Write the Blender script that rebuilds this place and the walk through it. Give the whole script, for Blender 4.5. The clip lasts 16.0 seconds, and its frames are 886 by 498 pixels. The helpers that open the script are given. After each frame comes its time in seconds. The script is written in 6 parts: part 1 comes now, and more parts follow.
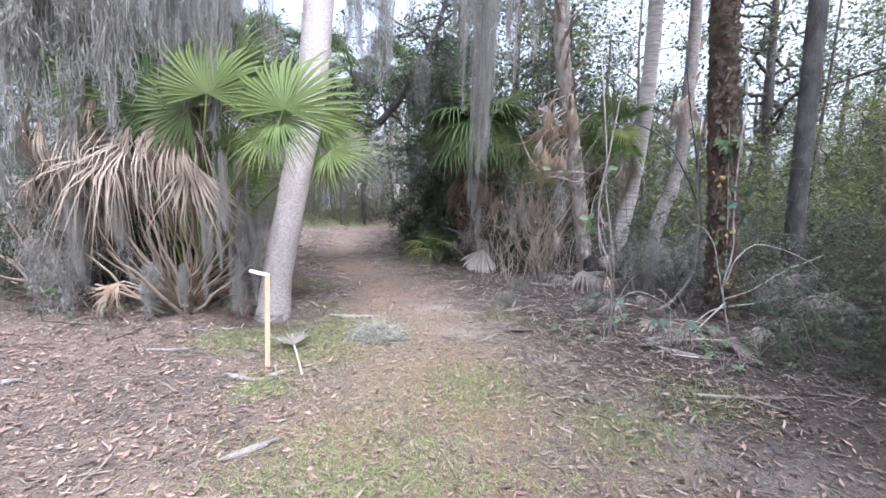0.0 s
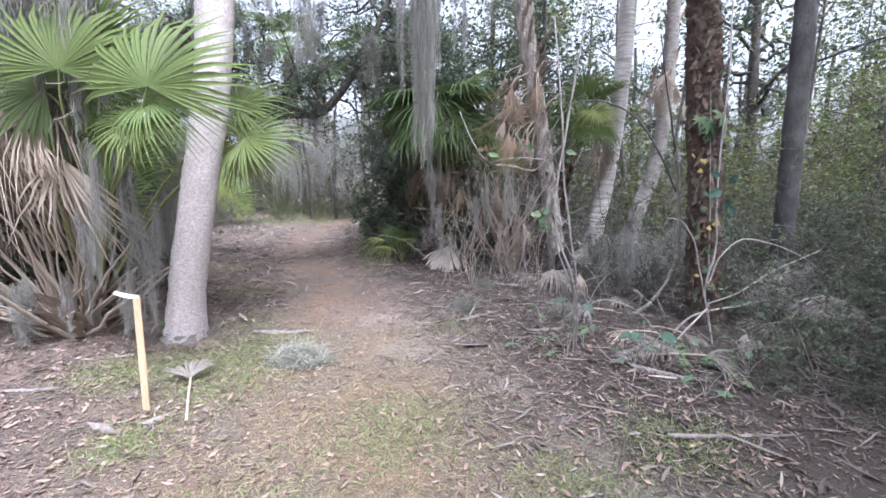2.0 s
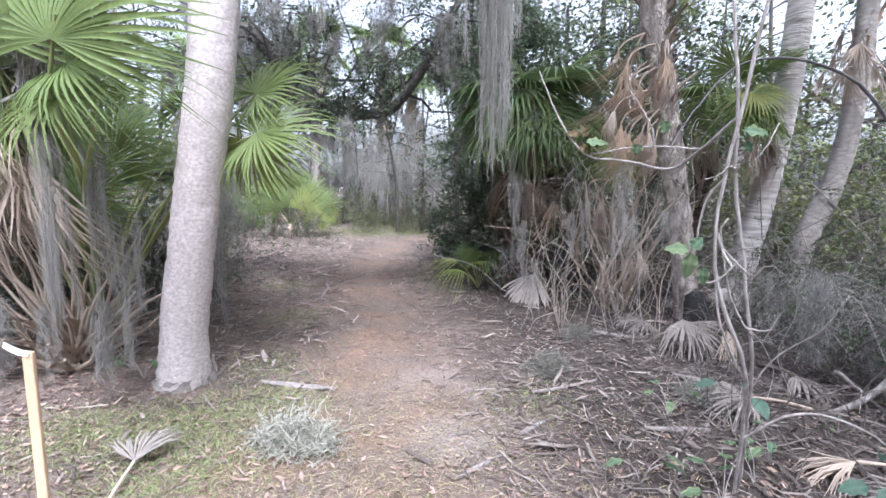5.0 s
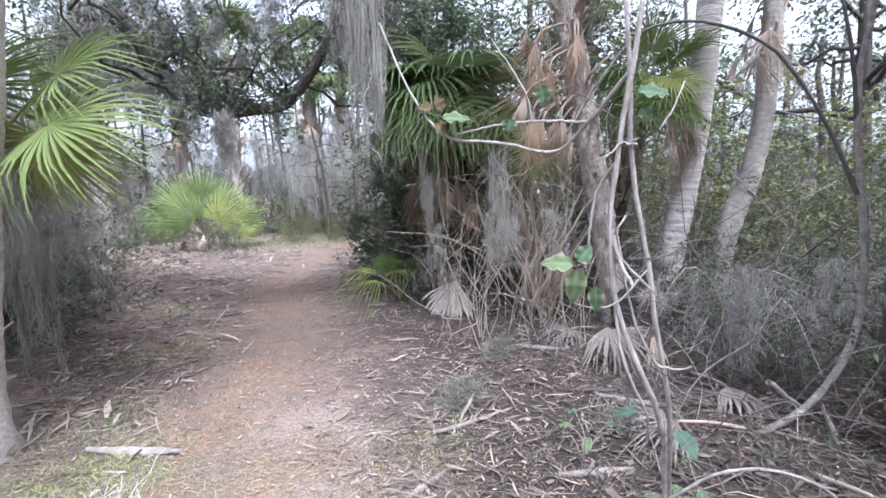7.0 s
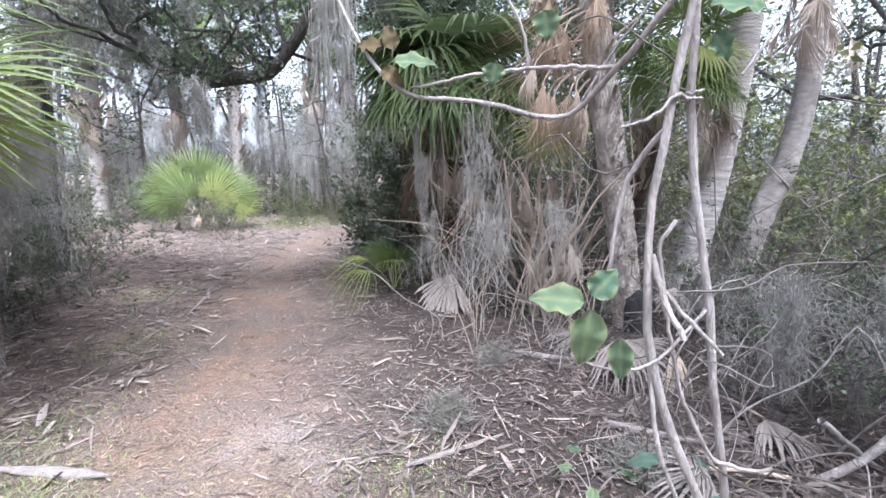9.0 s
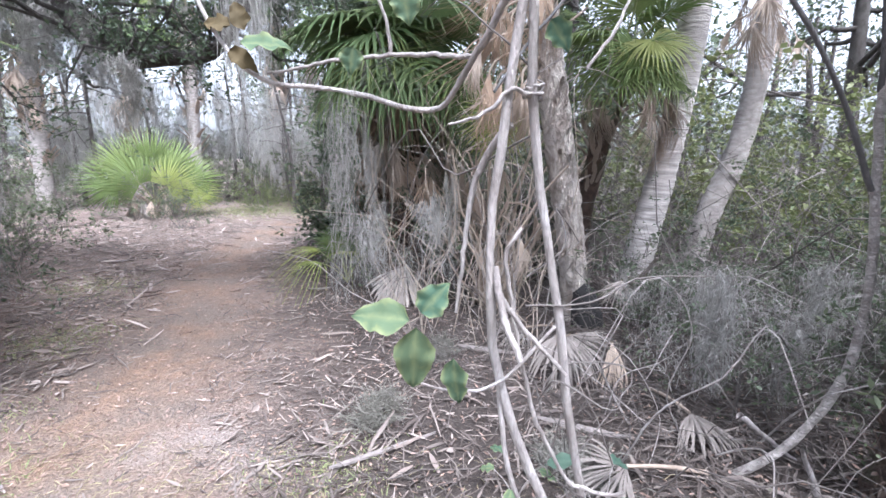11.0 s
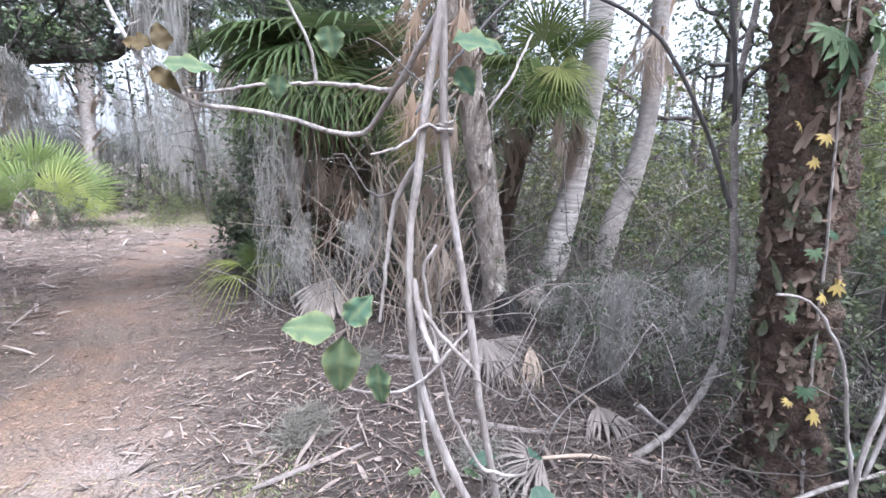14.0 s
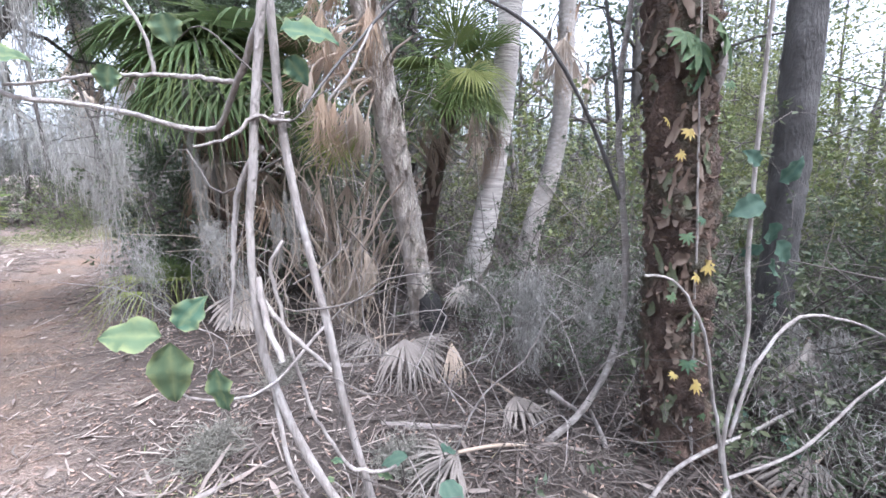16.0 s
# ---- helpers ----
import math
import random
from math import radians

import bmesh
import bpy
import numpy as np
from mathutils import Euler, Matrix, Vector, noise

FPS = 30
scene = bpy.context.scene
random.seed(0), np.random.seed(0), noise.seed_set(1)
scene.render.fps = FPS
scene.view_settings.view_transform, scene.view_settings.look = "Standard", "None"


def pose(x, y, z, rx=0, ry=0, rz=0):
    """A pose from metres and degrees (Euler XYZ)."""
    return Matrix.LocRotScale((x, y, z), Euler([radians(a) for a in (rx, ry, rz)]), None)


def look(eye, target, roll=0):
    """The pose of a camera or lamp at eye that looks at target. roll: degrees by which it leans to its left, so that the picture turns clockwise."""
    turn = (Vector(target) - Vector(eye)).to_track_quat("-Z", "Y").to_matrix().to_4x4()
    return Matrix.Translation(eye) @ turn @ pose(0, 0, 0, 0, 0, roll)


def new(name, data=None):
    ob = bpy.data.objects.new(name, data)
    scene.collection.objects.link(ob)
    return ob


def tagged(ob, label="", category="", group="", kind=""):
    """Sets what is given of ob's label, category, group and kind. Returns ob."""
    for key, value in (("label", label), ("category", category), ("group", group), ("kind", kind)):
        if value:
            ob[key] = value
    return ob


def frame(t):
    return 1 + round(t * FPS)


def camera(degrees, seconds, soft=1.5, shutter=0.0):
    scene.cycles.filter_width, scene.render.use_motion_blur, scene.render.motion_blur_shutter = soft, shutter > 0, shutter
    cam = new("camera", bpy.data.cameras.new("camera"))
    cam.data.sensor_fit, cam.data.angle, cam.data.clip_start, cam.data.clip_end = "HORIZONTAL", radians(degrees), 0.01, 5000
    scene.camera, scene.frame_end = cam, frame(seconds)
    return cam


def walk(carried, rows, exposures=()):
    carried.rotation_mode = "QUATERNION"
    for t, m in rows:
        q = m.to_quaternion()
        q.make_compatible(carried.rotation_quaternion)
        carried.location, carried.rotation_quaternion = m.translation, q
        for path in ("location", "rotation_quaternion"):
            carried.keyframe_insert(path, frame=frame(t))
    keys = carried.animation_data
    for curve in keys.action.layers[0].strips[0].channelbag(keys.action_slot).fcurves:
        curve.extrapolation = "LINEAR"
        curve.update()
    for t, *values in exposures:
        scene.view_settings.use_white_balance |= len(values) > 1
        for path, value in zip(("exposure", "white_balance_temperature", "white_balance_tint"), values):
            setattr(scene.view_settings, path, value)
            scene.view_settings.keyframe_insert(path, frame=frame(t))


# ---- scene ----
cam = camera(91.2, 16.0, 1.6)
PATH = [
    (0, (0.737, 0.952, 1.617), (0.665, 2.929, 1.322), 1.3),
    (0.5, (0.734, 1.236, 1.613), (0.688, 3.211, 1.303), 1.9),
    (1, (0.766, 1.345, 1.589), (0.705, 3.315, 1.247), 1.3),
    (1.5, (0.941, 1.506, 1.596), (0.893, 3.47, 1.224), 0.8),
    (2, (1.215, 1.7, 1.645), (1.188, 3.67, 1.302), -0.0),
    (2.5, (1.288, 1.887, 1.611), (1.211, 3.861, 1.301), -0.2),
    (3, (1.329, 2.178, 1.6), (1.138, 4.148, 1.31), 3.7),
    (3.5, (1.346, 2.37, 1.583), (1.046, 4.326, 1.292), 3.5),
    (3.7, (1.369, 2.461, 1.564), (0.973, 4.398, 1.262), 2.4),
    (5.8, (1.386, 3.4, 1.587), (0.909, 5.323, 1.318), 0.2),
    (6, (1.416, 3.455, 1.581), (0.957, 5.383, 1.315), 0.2),
    (6.5, (1.625, 3.643, 1.589), (1.241, 5.589, 1.329), -0.3),
    (7, (1.715, 3.781, 1.553), (1.462, 5.746, 1.278), -1.7),
    (7.5, (1.71, 4.02, 1.527), (1.493, 5.985, 1.225), -1.2),
    (8, (1.68, 4.176, 1.526), (1.461, 6.138, 1.206), -0.4),
    (8.2, (1.685, 4.203, 1.527), (1.455, 6.161, 1.19), -0.3),
    (10.3, (1.997, 4.402, 1.573), (1.631, 6.335, 1.215), -0.7),
    (10.5, (2.003, 4.41, 1.57), (1.683, 6.349, 1.197), -0.2),
    (11, (2.022, 4.408, 1.564), (1.845, 6.36, 1.165), 0.6),
    (11.5, (2.016, 4.387, 1.559), (1.921, 6.341, 1.144), 1.5),
    (12, (1.995, 4.361, 1.57), (1.915, 6.319, 1.174), 0.6),
    (12.5, (1.995, 4.353, 1.569), (1.934, 6.315, 1.182), 0.3),
    (13, (1.99, 4.349, 1.569), (1.943, 6.312, 1.188), 0.6),
    (13.5, (2.005, 4.34, 1.579), (1.976, 6.305, 1.208), 0.8),
    (14, (2.035, 4.326, 1.59), (2.19, 6.289, 1.242), 1.7),
    (14.5, (2.111, 4.306, 1.596), (2.515, 6.239, 1.277), 2.4),
    (15, (2.182, 4.304, 1.598), (2.663, 6.221, 1.288), 1.6),
    (15.5, (2.228, 4.313, 1.585), (2.753, 6.217, 1.27), 0.8),
    (16, (2.193, 4.307, 1.572), (2.626, 6.232, 1.243), 0.3),
]
walk(cam, [(t, look(eye, target, roll)) for t, eye, target, roll in PATH], [(0, 2.16, 5560, 15), (4, 2.27, 5560, 15), (8, 2.49, 5560, 15), (12, 2.62, 5560, 15), (14.5, 2.54, 5560, 15), (16, 2.62, 5560, 15)])

# ---- world and light ----
SKY, SUN = 0.1, 1.3
world = bpy.data.worlds.new("overcast_sky")
scene.world = world
world.use_nodes = True
wn = world.node_tree.nodes
sky = wn.new("ShaderNodeTexSky")
sky.sky_type, sky.sun_disc = "NISHITA", False
sky.sun_elevation, sky.sun_rotation = radians(63), radians(148)
sky.air_density, sky.dust_density, sky.ozone_density = 1.0, 5.0, 1.0
wn["Background"].inputs["Strength"].default_value = SKY
grey = wn.new("ShaderNodeHueSaturation")
grey.inputs["Saturation"].default_value = 0.25
world.node_tree.links.new(sky.outputs["Color"], grey.inputs["Color"])
world.node_tree.links.new(grey.outputs["Color"], wn["Background"].inputs["Color"])
sun = new("sun", bpy.data.lights.new("sun", "SUN"))
sun.data.energy, sun.data.angle, sun.data.color = SUN, radians(25), (1.0, 0.98, 0.96)
sun.matrix_world = look((3.2, -5.2, 12), (0, 0, 0))


# ---- materials ----
def shader(name):
    m = bpy.data.materials.new(name)
    m.use_nodes = True
    return m, m.node_tree.nodes, m.node_tree.links, m.node_tree.nodes["Principled BSDF"]


def mixer(n, l, fac, a, b):
    x = n.new("ShaderNodeMix")
    x.data_type = "RGBA"
    for sock, val in ((x.inputs[0], fac), (x.inputs[6], a), (x.inputs[7], b)):
        if isinstance(val, bpy.types.NodeSocket):
            l.new(val, sock)
        else:
            sock.default_value = (*val, 1) if isinstance(val, tuple) else val
    return x.outputs[2]


def noise_fac(n, l, scale, detail=4, lo=0.35, hi=0.65, stretch=None):
    t = n.new("ShaderNodeTexNoise")
    t.inputs["Scale"].default_value, t.inputs["Detail"].default_value = scale, detail
    c = n.new("ShaderNodeTexCoord")
    if stretch:
        m = n.new("ShaderNodeMapping")
        m.inputs["Scale"].default_value = stretch
        l.new(c.outputs["Object"], m.inputs["Vector"])
        l.new(m.outputs["Vector"], t.inputs["Vector"])
    else:
        l.new(c.outputs["Object"], t.inputs["Vector"])
    r = n.new("ShaderNodeMapRange")
    r.inputs[1].default_value, r.inputs[2].default_value = lo, hi
    l.new(t.outputs["Fac"], r.inputs[0])
    return r.outputs[0]


def relief(n, l, bsdf, height, strength, distance):
    b = n.new("ShaderNodeBump")
    b.inputs["Strength"].default_value, b.inputs["Distance"].default_value = strength, distance
    l.new(height, b.inputs["Height"])
    l.new(b.outputs["Normal"], bsdf.inputs["Normal"])


def surface(name, a, b, c, scale, rough=0.85, stretch=None, bump=0.5, depth=0.01, fine=6.0):
    """Two colours mottled at two scales, with stains of a third."""
    m, n, l, p = shader(name)
    f1 = noise_fac(n, l, scale, 5, 0.35, 0.65, stretch)
    f2 = noise_fac(n, l, scale * fine, 4, 0.4, 0.7, stretch)
    f3 = noise_fac(n, l, scale * 0.25, 3, 0.5, 0.75)
    x = mixer(n, l, f1, a, b)
    x = mixer(n, l, f3, x, c)
    k = n.new("ShaderNodeMath")
    k.operation = "MULTIPLY"
    k.inputs[1].default_value = 0.45
    l.new(f2, k.inputs[0])
    x = mixer(n, l, k.outputs[0], x, tuple(v * 0.5 for v in a))
    l.new(x, p.inputs["Base Color"])
    p.inputs["Roughness"].default_value = rough
    relief(n, l, p, f2, bump, depth)
    return m


def leafy(name, a, b, c, through_light=0.3, rough=0.5, spots=40.0, ribs=None, skew=1.0):
    """Leaves or strips, each piece of its own tint between a and b, spotted with c."""
    m, n, l, p = shader(name)
    g = n.new("ShaderNodeNewGeometry")
    pick = n.new("ShaderNodeMath")
    pick.operation = "POWER"
    pick.inputs[1].default_value = 1 / skew
    l.new(g.outputs["Random Per Island"], pick.inputs[0])
    x = mixer(n, l, pick.outputs[0], a, b)
    o = n.new("ShaderNodeObjectInfo")
    k = n.new("ShaderNodeMath")
    k.operation = "MULTIPLY"
    k.inputs[1].default_value = 0.35
    l.new(o.outputs["Random"], k.inputs[0])
    x = mixer(n, l, k.outputs[0], x, c)
    f = noise_fac(n, l, spots, 3, 0.52, 0.72)
    k2 = n.new("ShaderNodeMath")
    k2.operation = "MULTIPLY"
    k2.inputs[1].default_value = 0.5
    l.new(f, k2.inputs[0])
    x = mixer(n, l, k2.outputs[0], x, c)
    if ribs:
        at = n.new("ShaderNodeAttribute")
        at.attribute_name = "rim"
        x = mixer(n, l, at.outputs["Fac"], x, ribs)
    l.new(x, p.inputs["Base Color"])
    p.inputs["Roughness"].default_value = rough
    p.inputs["Specular IOR Level"].default_value = 0.3
    if through_light:
        t = n.new("ShaderNodeBsdfTranslucent")
        l.new(x, t.inputs["Color"])
        s = n.new("ShaderNodeMixShader")
        s.inputs[0].default_value = through_light
        l.new(p.outputs[0], s.inputs[1])
        l.new(t.outputs[0], s.inputs[2])
        l.new(s.outputs[0], n["Material Output"].inputs["Surface"])
    return m


def ground_material():
    m, n, l, p = shader("ground_soil")
    at = n.new("ShaderNodeAttribute")
    at.attribute_name = "worn"
    big = noise_fac(n, l, 1.6, 4, 0.4, 0.62)
    mid = noise_fac(n, l, 9, 5, 0.35, 0.65)
    fine = noise_fac(n, l, 70, 5, 0.35, 0.65)
    duff = mixer(n, l, mid, (0.2, 0.148, 0.122), (0.29, 0.222, 0.186))
    duff = mixer(n, l, big, duff, (0.15, 0.118, 0.1))
    soil = mixer(n, l, mid, (0.31, 0.2, 0.132), (0.23, 0.16, 0.117))
    soil = mixer(n, l, big, soil, (0.22, 0.172, 0.138))
    x = mixer(n, l, at.outputs["Fac"], duff, soil)
    at2 = n.new("ShaderNodeAttribute")
    at2.attribute_name = "sandy"
    x = mixer(n, l, at2.outputs["Fac"], x, (0.5, 0.44, 0.4))
    # dark thicket soil, with the brush's shade put into its colour
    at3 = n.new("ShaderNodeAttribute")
    at3.attribute_name = "shaded_humus"
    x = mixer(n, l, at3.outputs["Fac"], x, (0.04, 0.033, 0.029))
    k = n.new("ShaderNodeMath")
    k.operation = "MULTIPLY"
    k.inputs[1].default_value = 0.62
    l.new(fine, k.inputs[0])
    x = mixer(n, l, k.outputs[0], x, (0.09, 0.065, 0.05))
    l.new(x, p.inputs["Base Color"])
    p.inputs["Roughness"].default_value = 0.95
    relief(n, l, p, fine, 0.8, 0.018)
    return m


GROUND = ground_material()
RINGED_BARK = surface("ringed_palm_bark", (0.76, 0.71, 0.66), (0.36, 0.32, 0.29), (0.5, 0.455, 0.42), 9, stretch=(0.5, 0.5, 4.5), bump=0.8, depth=0.012, fine=2.5)
PEELING_BARK = surface("peeling_palm_bark", (0.7, 0.63, 0.55), (0.27, 0.215, 0.175), (0.42, 0.375, 0.34), 15, stretch=(1, 1, 0.35), bump=1.0, depth=0.025, fine=4.0)
PALE_BARK = surface("pale_palm_bark", (0.7, 0.635, 0.605), (0.43, 0.375, 0.35), (0.54, 0.485, 0.455), 38, stretch=(1, 1, 1.3), bump=0.45, depth=0.008, fine=2.6)
GREY_BARK = surface("grey_palm_bark", (0.46, 0.42, 0.385), (0.24, 0.21, 0.19), (0.3, 0.275, 0.245), 12, stretch=(1, 1, 1.8), bump=0.8, depth=0.015)
SCALE_BARK = surface("flaking_brown_bark", (0.165, 0.108, 0.08), (0.075, 0.05, 0.04), (0.105, 0.115, 0.065), 14, bump=0.9, depth=0.02)
DARK_BARK = surface("dark_smooth_bark", (0.11, 0.104, 0.1), (0.055, 0.051, 0.049), (0.16, 0.152, 0.147), 10, stretch=(1, 1, 0.4), bump=0.5)
OAK_BARK = surface("oak_bark", (0.1, 0.085, 0.075), (0.055, 0.047, 0.04), (0.13, 0.125, 0.11), 14, stretch=(1, 1, 0.4), bump=0.9, depth=0.02)
STEM_BARK = surface("pale_sapling_bark", (0.42, 0.38, 0.35), (0.22, 0.19, 0.172), (0.48, 0.45, 0.43), 40, stretch=(1, 1, 0.3), bump=0.6, depth=0.004)
TWIG = leafy("grey_twig_bark", (0.14, 0.12, 0.107), (0.05, 0.042, 0.037), (0.23, 0.207, 0.19), 0, 0.9)
PALE_VINE = leafy("pale_dry_vine", (0.44, 0.36, 0.28), (0.24, 0.19, 0.15), (0.5, 0.45, 0.39), 0, 0.85)
BLACK_WOOD = surface("black_wood", (0.012, 0.011, 0.011), (0.03, 0.027, 0.025), (0.02, 0.018, 0.017), 30)
WHITE_WOOD = surface("bleached_wood", (0.29, 0.255, 0.235), (0.2, 0.172, 0.155), (0.2, 0.17, 0.155), 15, bump=0.4)
STAKE_WOOD = surface("raw_pine", (0.64, 0.46, 0.3), (0.55, 0.385, 0.24), (0.48, 0.35, 0.235), 12, stretch=(3, 3, 0.3), bump=0.15, depth=0.002)
TAPE = surface("white_plastic_tape", (0.8, 0.8, 0.8), (0.74, 0.74, 0.75), (0.66, 0.66, 0.67), 30, rough=0.4, bump=0.1, depth=0.001)
FAN_GREEN = leafy("green_palm_blade", (0.13, 0.185, 0.052), (0.065, 0.118, 0.042), (0.24, 0.26, 0.09), 0.3, 0.6)
FAN_DARK = leafy("dark_green_palm_blade", (0.075, 0.125, 0.048), (0.12, 0.175, 0.065), (0.19, 0.2, 0.085), 0.3, 0.6)
FAN_YELLOW = leafy("yellow_green_palm_blade", (0.24, 0.28, 0.075), (0.16, 0.23, 0.065), (0.38, 0.35, 0.13), 0.35, 0.45)
FAN_DEAD = leafy("dry_palm_blade", (0.46, 0.37, 0.29), (0.25, 0.185, 0.14), (0.52, 0.45, 0.38), 0.12, 0.8)
FAN_RUST = leafy("rusty_dry_palm_blade", (0.52, 0.385, 0.275), (0.22, 0.14, 0.095), (0.5, 0.4, 0.3), 0.15, 0.8)
FAN_WEATHERED = leafy("weathered_grey_palm_blade", (0.24, 0.21, 0.185), (0.1, 0.083, 0.072), (0.3, 0.27, 0.245), 0.05, 0.85)
FAN_BLEACHED = leafy("bleached_palm_blade", (0.48, 0.43, 0.385), (0.34, 0.295, 0.26), (0.27, 0.225, 0.195), 0.1, 0.8)
PETIOLE = leafy("green_leaf_stalk", (0.24, 0.28, 0.1), (0.2, 0.23, 0.09), (0.3, 0.26, 0.14), 0, 0.5)
DRY_STALK = leafy("dry_leaf_stalk", (0.46, 0.37, 0.29), (0.22, 0.165, 0.125), (0.52, 0.45, 0.37), 0, 0.85)
MOSS = leafy("spanish_moss_strands", (0.39, 0.375, 0.35), (0.24, 0.23, 0.21), (0.22, 0.21, 0.18), 0.25, 0.9, 25)
DRY_GRASS = leafy("dry_grass", (0.42, 0.34, 0.22), (0.27, 0.23, 0.14), (0.25, 0.29, 0.13), 0.2, 0.8)
GROUND_MOSS = leafy("fallen_moss_strands", (0.44, 0.425, 0.365), (0.32, 0.315, 0.265), (0.3, 0.29, 0.22), 0.25, 0.9, 25)
# darker copy of the fallen moss colour
DARKER_MOSS = leafy("darker_moss_strands", (0.25, 0.237, 0.205), (0.17, 0.162, 0.14), (0.2, 0.185, 0.15), 0.2, 0.9, 25)
OAK_LEAF = leafy("dark_oak_leaf", (0.06, 0.085, 0.052), (0.105, 0.138, 0.08), (0.14, 0.15, 0.095), 0.3, 0.5)
# yellow-green leaf, lightened so that its colour carries the sunlight
SUNLIT_LEAF = leafy("sunlit_shrub_leaf", (0.105, 0.145, 0.058), (0.17, 0.195, 0.08), (0.25, 0.245, 0.105), 0.42, 0.5)
DULL_LEAF = leafy("dull_shrub_leaf", (0.08, 0.11, 0.06), (0.13, 0.155, 0.085), (0.19, 0.19, 0.12), 0.3, 0.6)
BIG_LEAF = leafy("broad_green_leaf", (0.088, 0.158, 0.092), (0.058, 0.12, 0.086), (0.22, 0.25, 0.11), 0.35, 0.75, 60, (0.34, 0.37, 0.17))
BLUE_LEAF = leafy("bluish_green_leaf", (0.065, 0.12, 0.085), (0.045, 0.09, 0.07), (0.12, 0.17, 0.12), 0.3, 0.7, 60, (0.13, 0.19, 0.13))
YELLOW_LEAF = leafy("yellowed_leaf", (0.5, 0.38, 0.12), (0.38, 0.33, 0.13), (0.35, 0.2, 0.1), 0.35, 0.6)
LITTER = leafy("dry_leaf_litter", (0.42, 0.295, 0.225), (0.12, 0.073, 0.054), (0.38, 0.31, 0.275), 0.05, 0.85, skew=1.7)
# strips skewed dark, carrying the right-hand thicket's shade in their colour
STRAW = leafy("shade_darkened_strips", (0.4, 0.345, 0.3), (0.055, 0.042, 0.036), (0.15, 0.122, 0.11), 0.05, 0.85, skew=3.2)
# lighter copy of the strips for the open ground beside the trail
PALE_STRAW = leafy("pale_frond_strips", (0.44, 0.38, 0.33), (0.18, 0.14, 0.12), (0.3, 0.25, 0.22), 0.05, 0.85, skew=1.3)
GRASS = leafy("thin_grass", (0.16, 0.235, 0.085), (0.27, 0.295, 0.135), (0.36, 0.33, 0.2), 0.3, 0.7)

# ---- mesh building ----
RNG = np.random.default_rng(7)


class Build:
    """Gathers arrays of points and faces into one mesh."""

    def __init__(self):
        self.points, self.faces, self.count = [], [], 0

    def add(self, v, f):
        v, f = np.asarray(v, float).reshape(-1, 3), np.asarray(f, int)
        self.points.append(v)
        self.faces.append(f + self.count)
        self.count += len(v)
        return self

    def merge(self, f):
        """More faces on the points added last."""
        self.faces.append(np.asarray(f, int) + self.count - len(self.points[-1]))
        return self

    def mesh(self, name, material, smooth=True):
        v = np.concatenate(self.points)
        me = bpy.data.meshes.new(name)
        me.vertices.add(len(v))
        me.vertices.foreach_set("co", v.astype(np.float32).ravel())
        flat = np.concatenate([f.ravel() for f in self.faces])
        sizes = np.concatenate([np.full(len(f), f.shape[1]) for f in self.faces])
        me.loops.add(len(flat))
        me.loops.foreach_set("vertex_index", flat.astype(np.int32))
        me.polygons.add(len(sizes))
        me.polygons.foreach_set("loop_start", np.concatenate([[0], np.cumsum(sizes)[:-1]]).astype(np.int32))
        me.update(calc_edges=True)
        if smooth:
            me.polygons.foreach_set("use_smooth", np.ones(len(sizes), bool))
        me.materials.append(material)
        return me


def unit(a):
    return a / np.maximum(np.linalg.norm(a, axis=-1, keepdims=True), 1e-9)


def tubes(p, r, sides=6):
    """Many tapered tubes at once: p (tubes, steps, 3), r (tubes, steps)."""
    p, r = np.asarray(p, float), np.asarray(r, float)
    if p.ndim == 2:
        p, r = p[None], r[None]
    b, n, _ = p.shape
    t = unit(np.gradient(p, axis=1))
    mean = np.abs(unit(p[:, -1] - p[:, 0]))
    ref = np.where(mean[:, 2:3] > 0.8, np.array([[1.0, 0.0, 0.0]]), np.array([[0.0, 0.0, 1.0]]))[:, None, :]
    u = unit(np.cross(t, np.broadcast_to(ref, t.shape)))
    w = np.cross(t, u)
    a = np.arange(sides) * 2 * math.pi / sides
    v = p[:, :, None] + r[:, :, None, None] * (np.cos(a)[:, None] * u[:, :, None] + np.sin(a)[:, None] * w[:, :, None])
    k = np.arange(sides)
    ring = np.stack([k, (k + 1) % sides, (k + 1) % sides + sides, k + sides], -1)
    f = ring[None, None] + (np.arange(n - 1) * sides)[None, :, None, None] + (np.arange(b) * n * sides)[:, None, None, None]
    return v.reshape(-1, 3), f.reshape(-1, 4)


def strips(p, w, side, fold=0.0, normal=None):
    """Many blades at once: p (blades, steps, 3), half widths w (blades, steps), side (blades, 3) or per step."""
    p, w = np.asarray(p, float), np.asarray(w, float)
    b, n, _ = p.shape
    side = np.asarray(side, float)
    if side.ndim == 2:
        side = np.broadcast_to(side[:, None], p.shape)
    off = side * w[:, :, None]
    if fold:
        if normal is None:
            normal = unit(np.cross(side, np.gradient(p, axis=1)))
        mid = p - normal * (w * fold)[:, :, None]
        v, c = np.stack([p - off, mid, p + off], 2), 3
    else:
        v, c = np.stack([p - off, p + off], 2), 2
    k = np.arange(c - 1)
    q = np.stack([k, k + 1, k + 1 + c, k + c], -1)
    f = q[None, None] + (np.arange(n - 1) * c)[None, :, None, None] + (np.arange(b) * n * c)[:, None, None, None]
    return v.reshape(-1, 3), f.reshape(-1, 4)


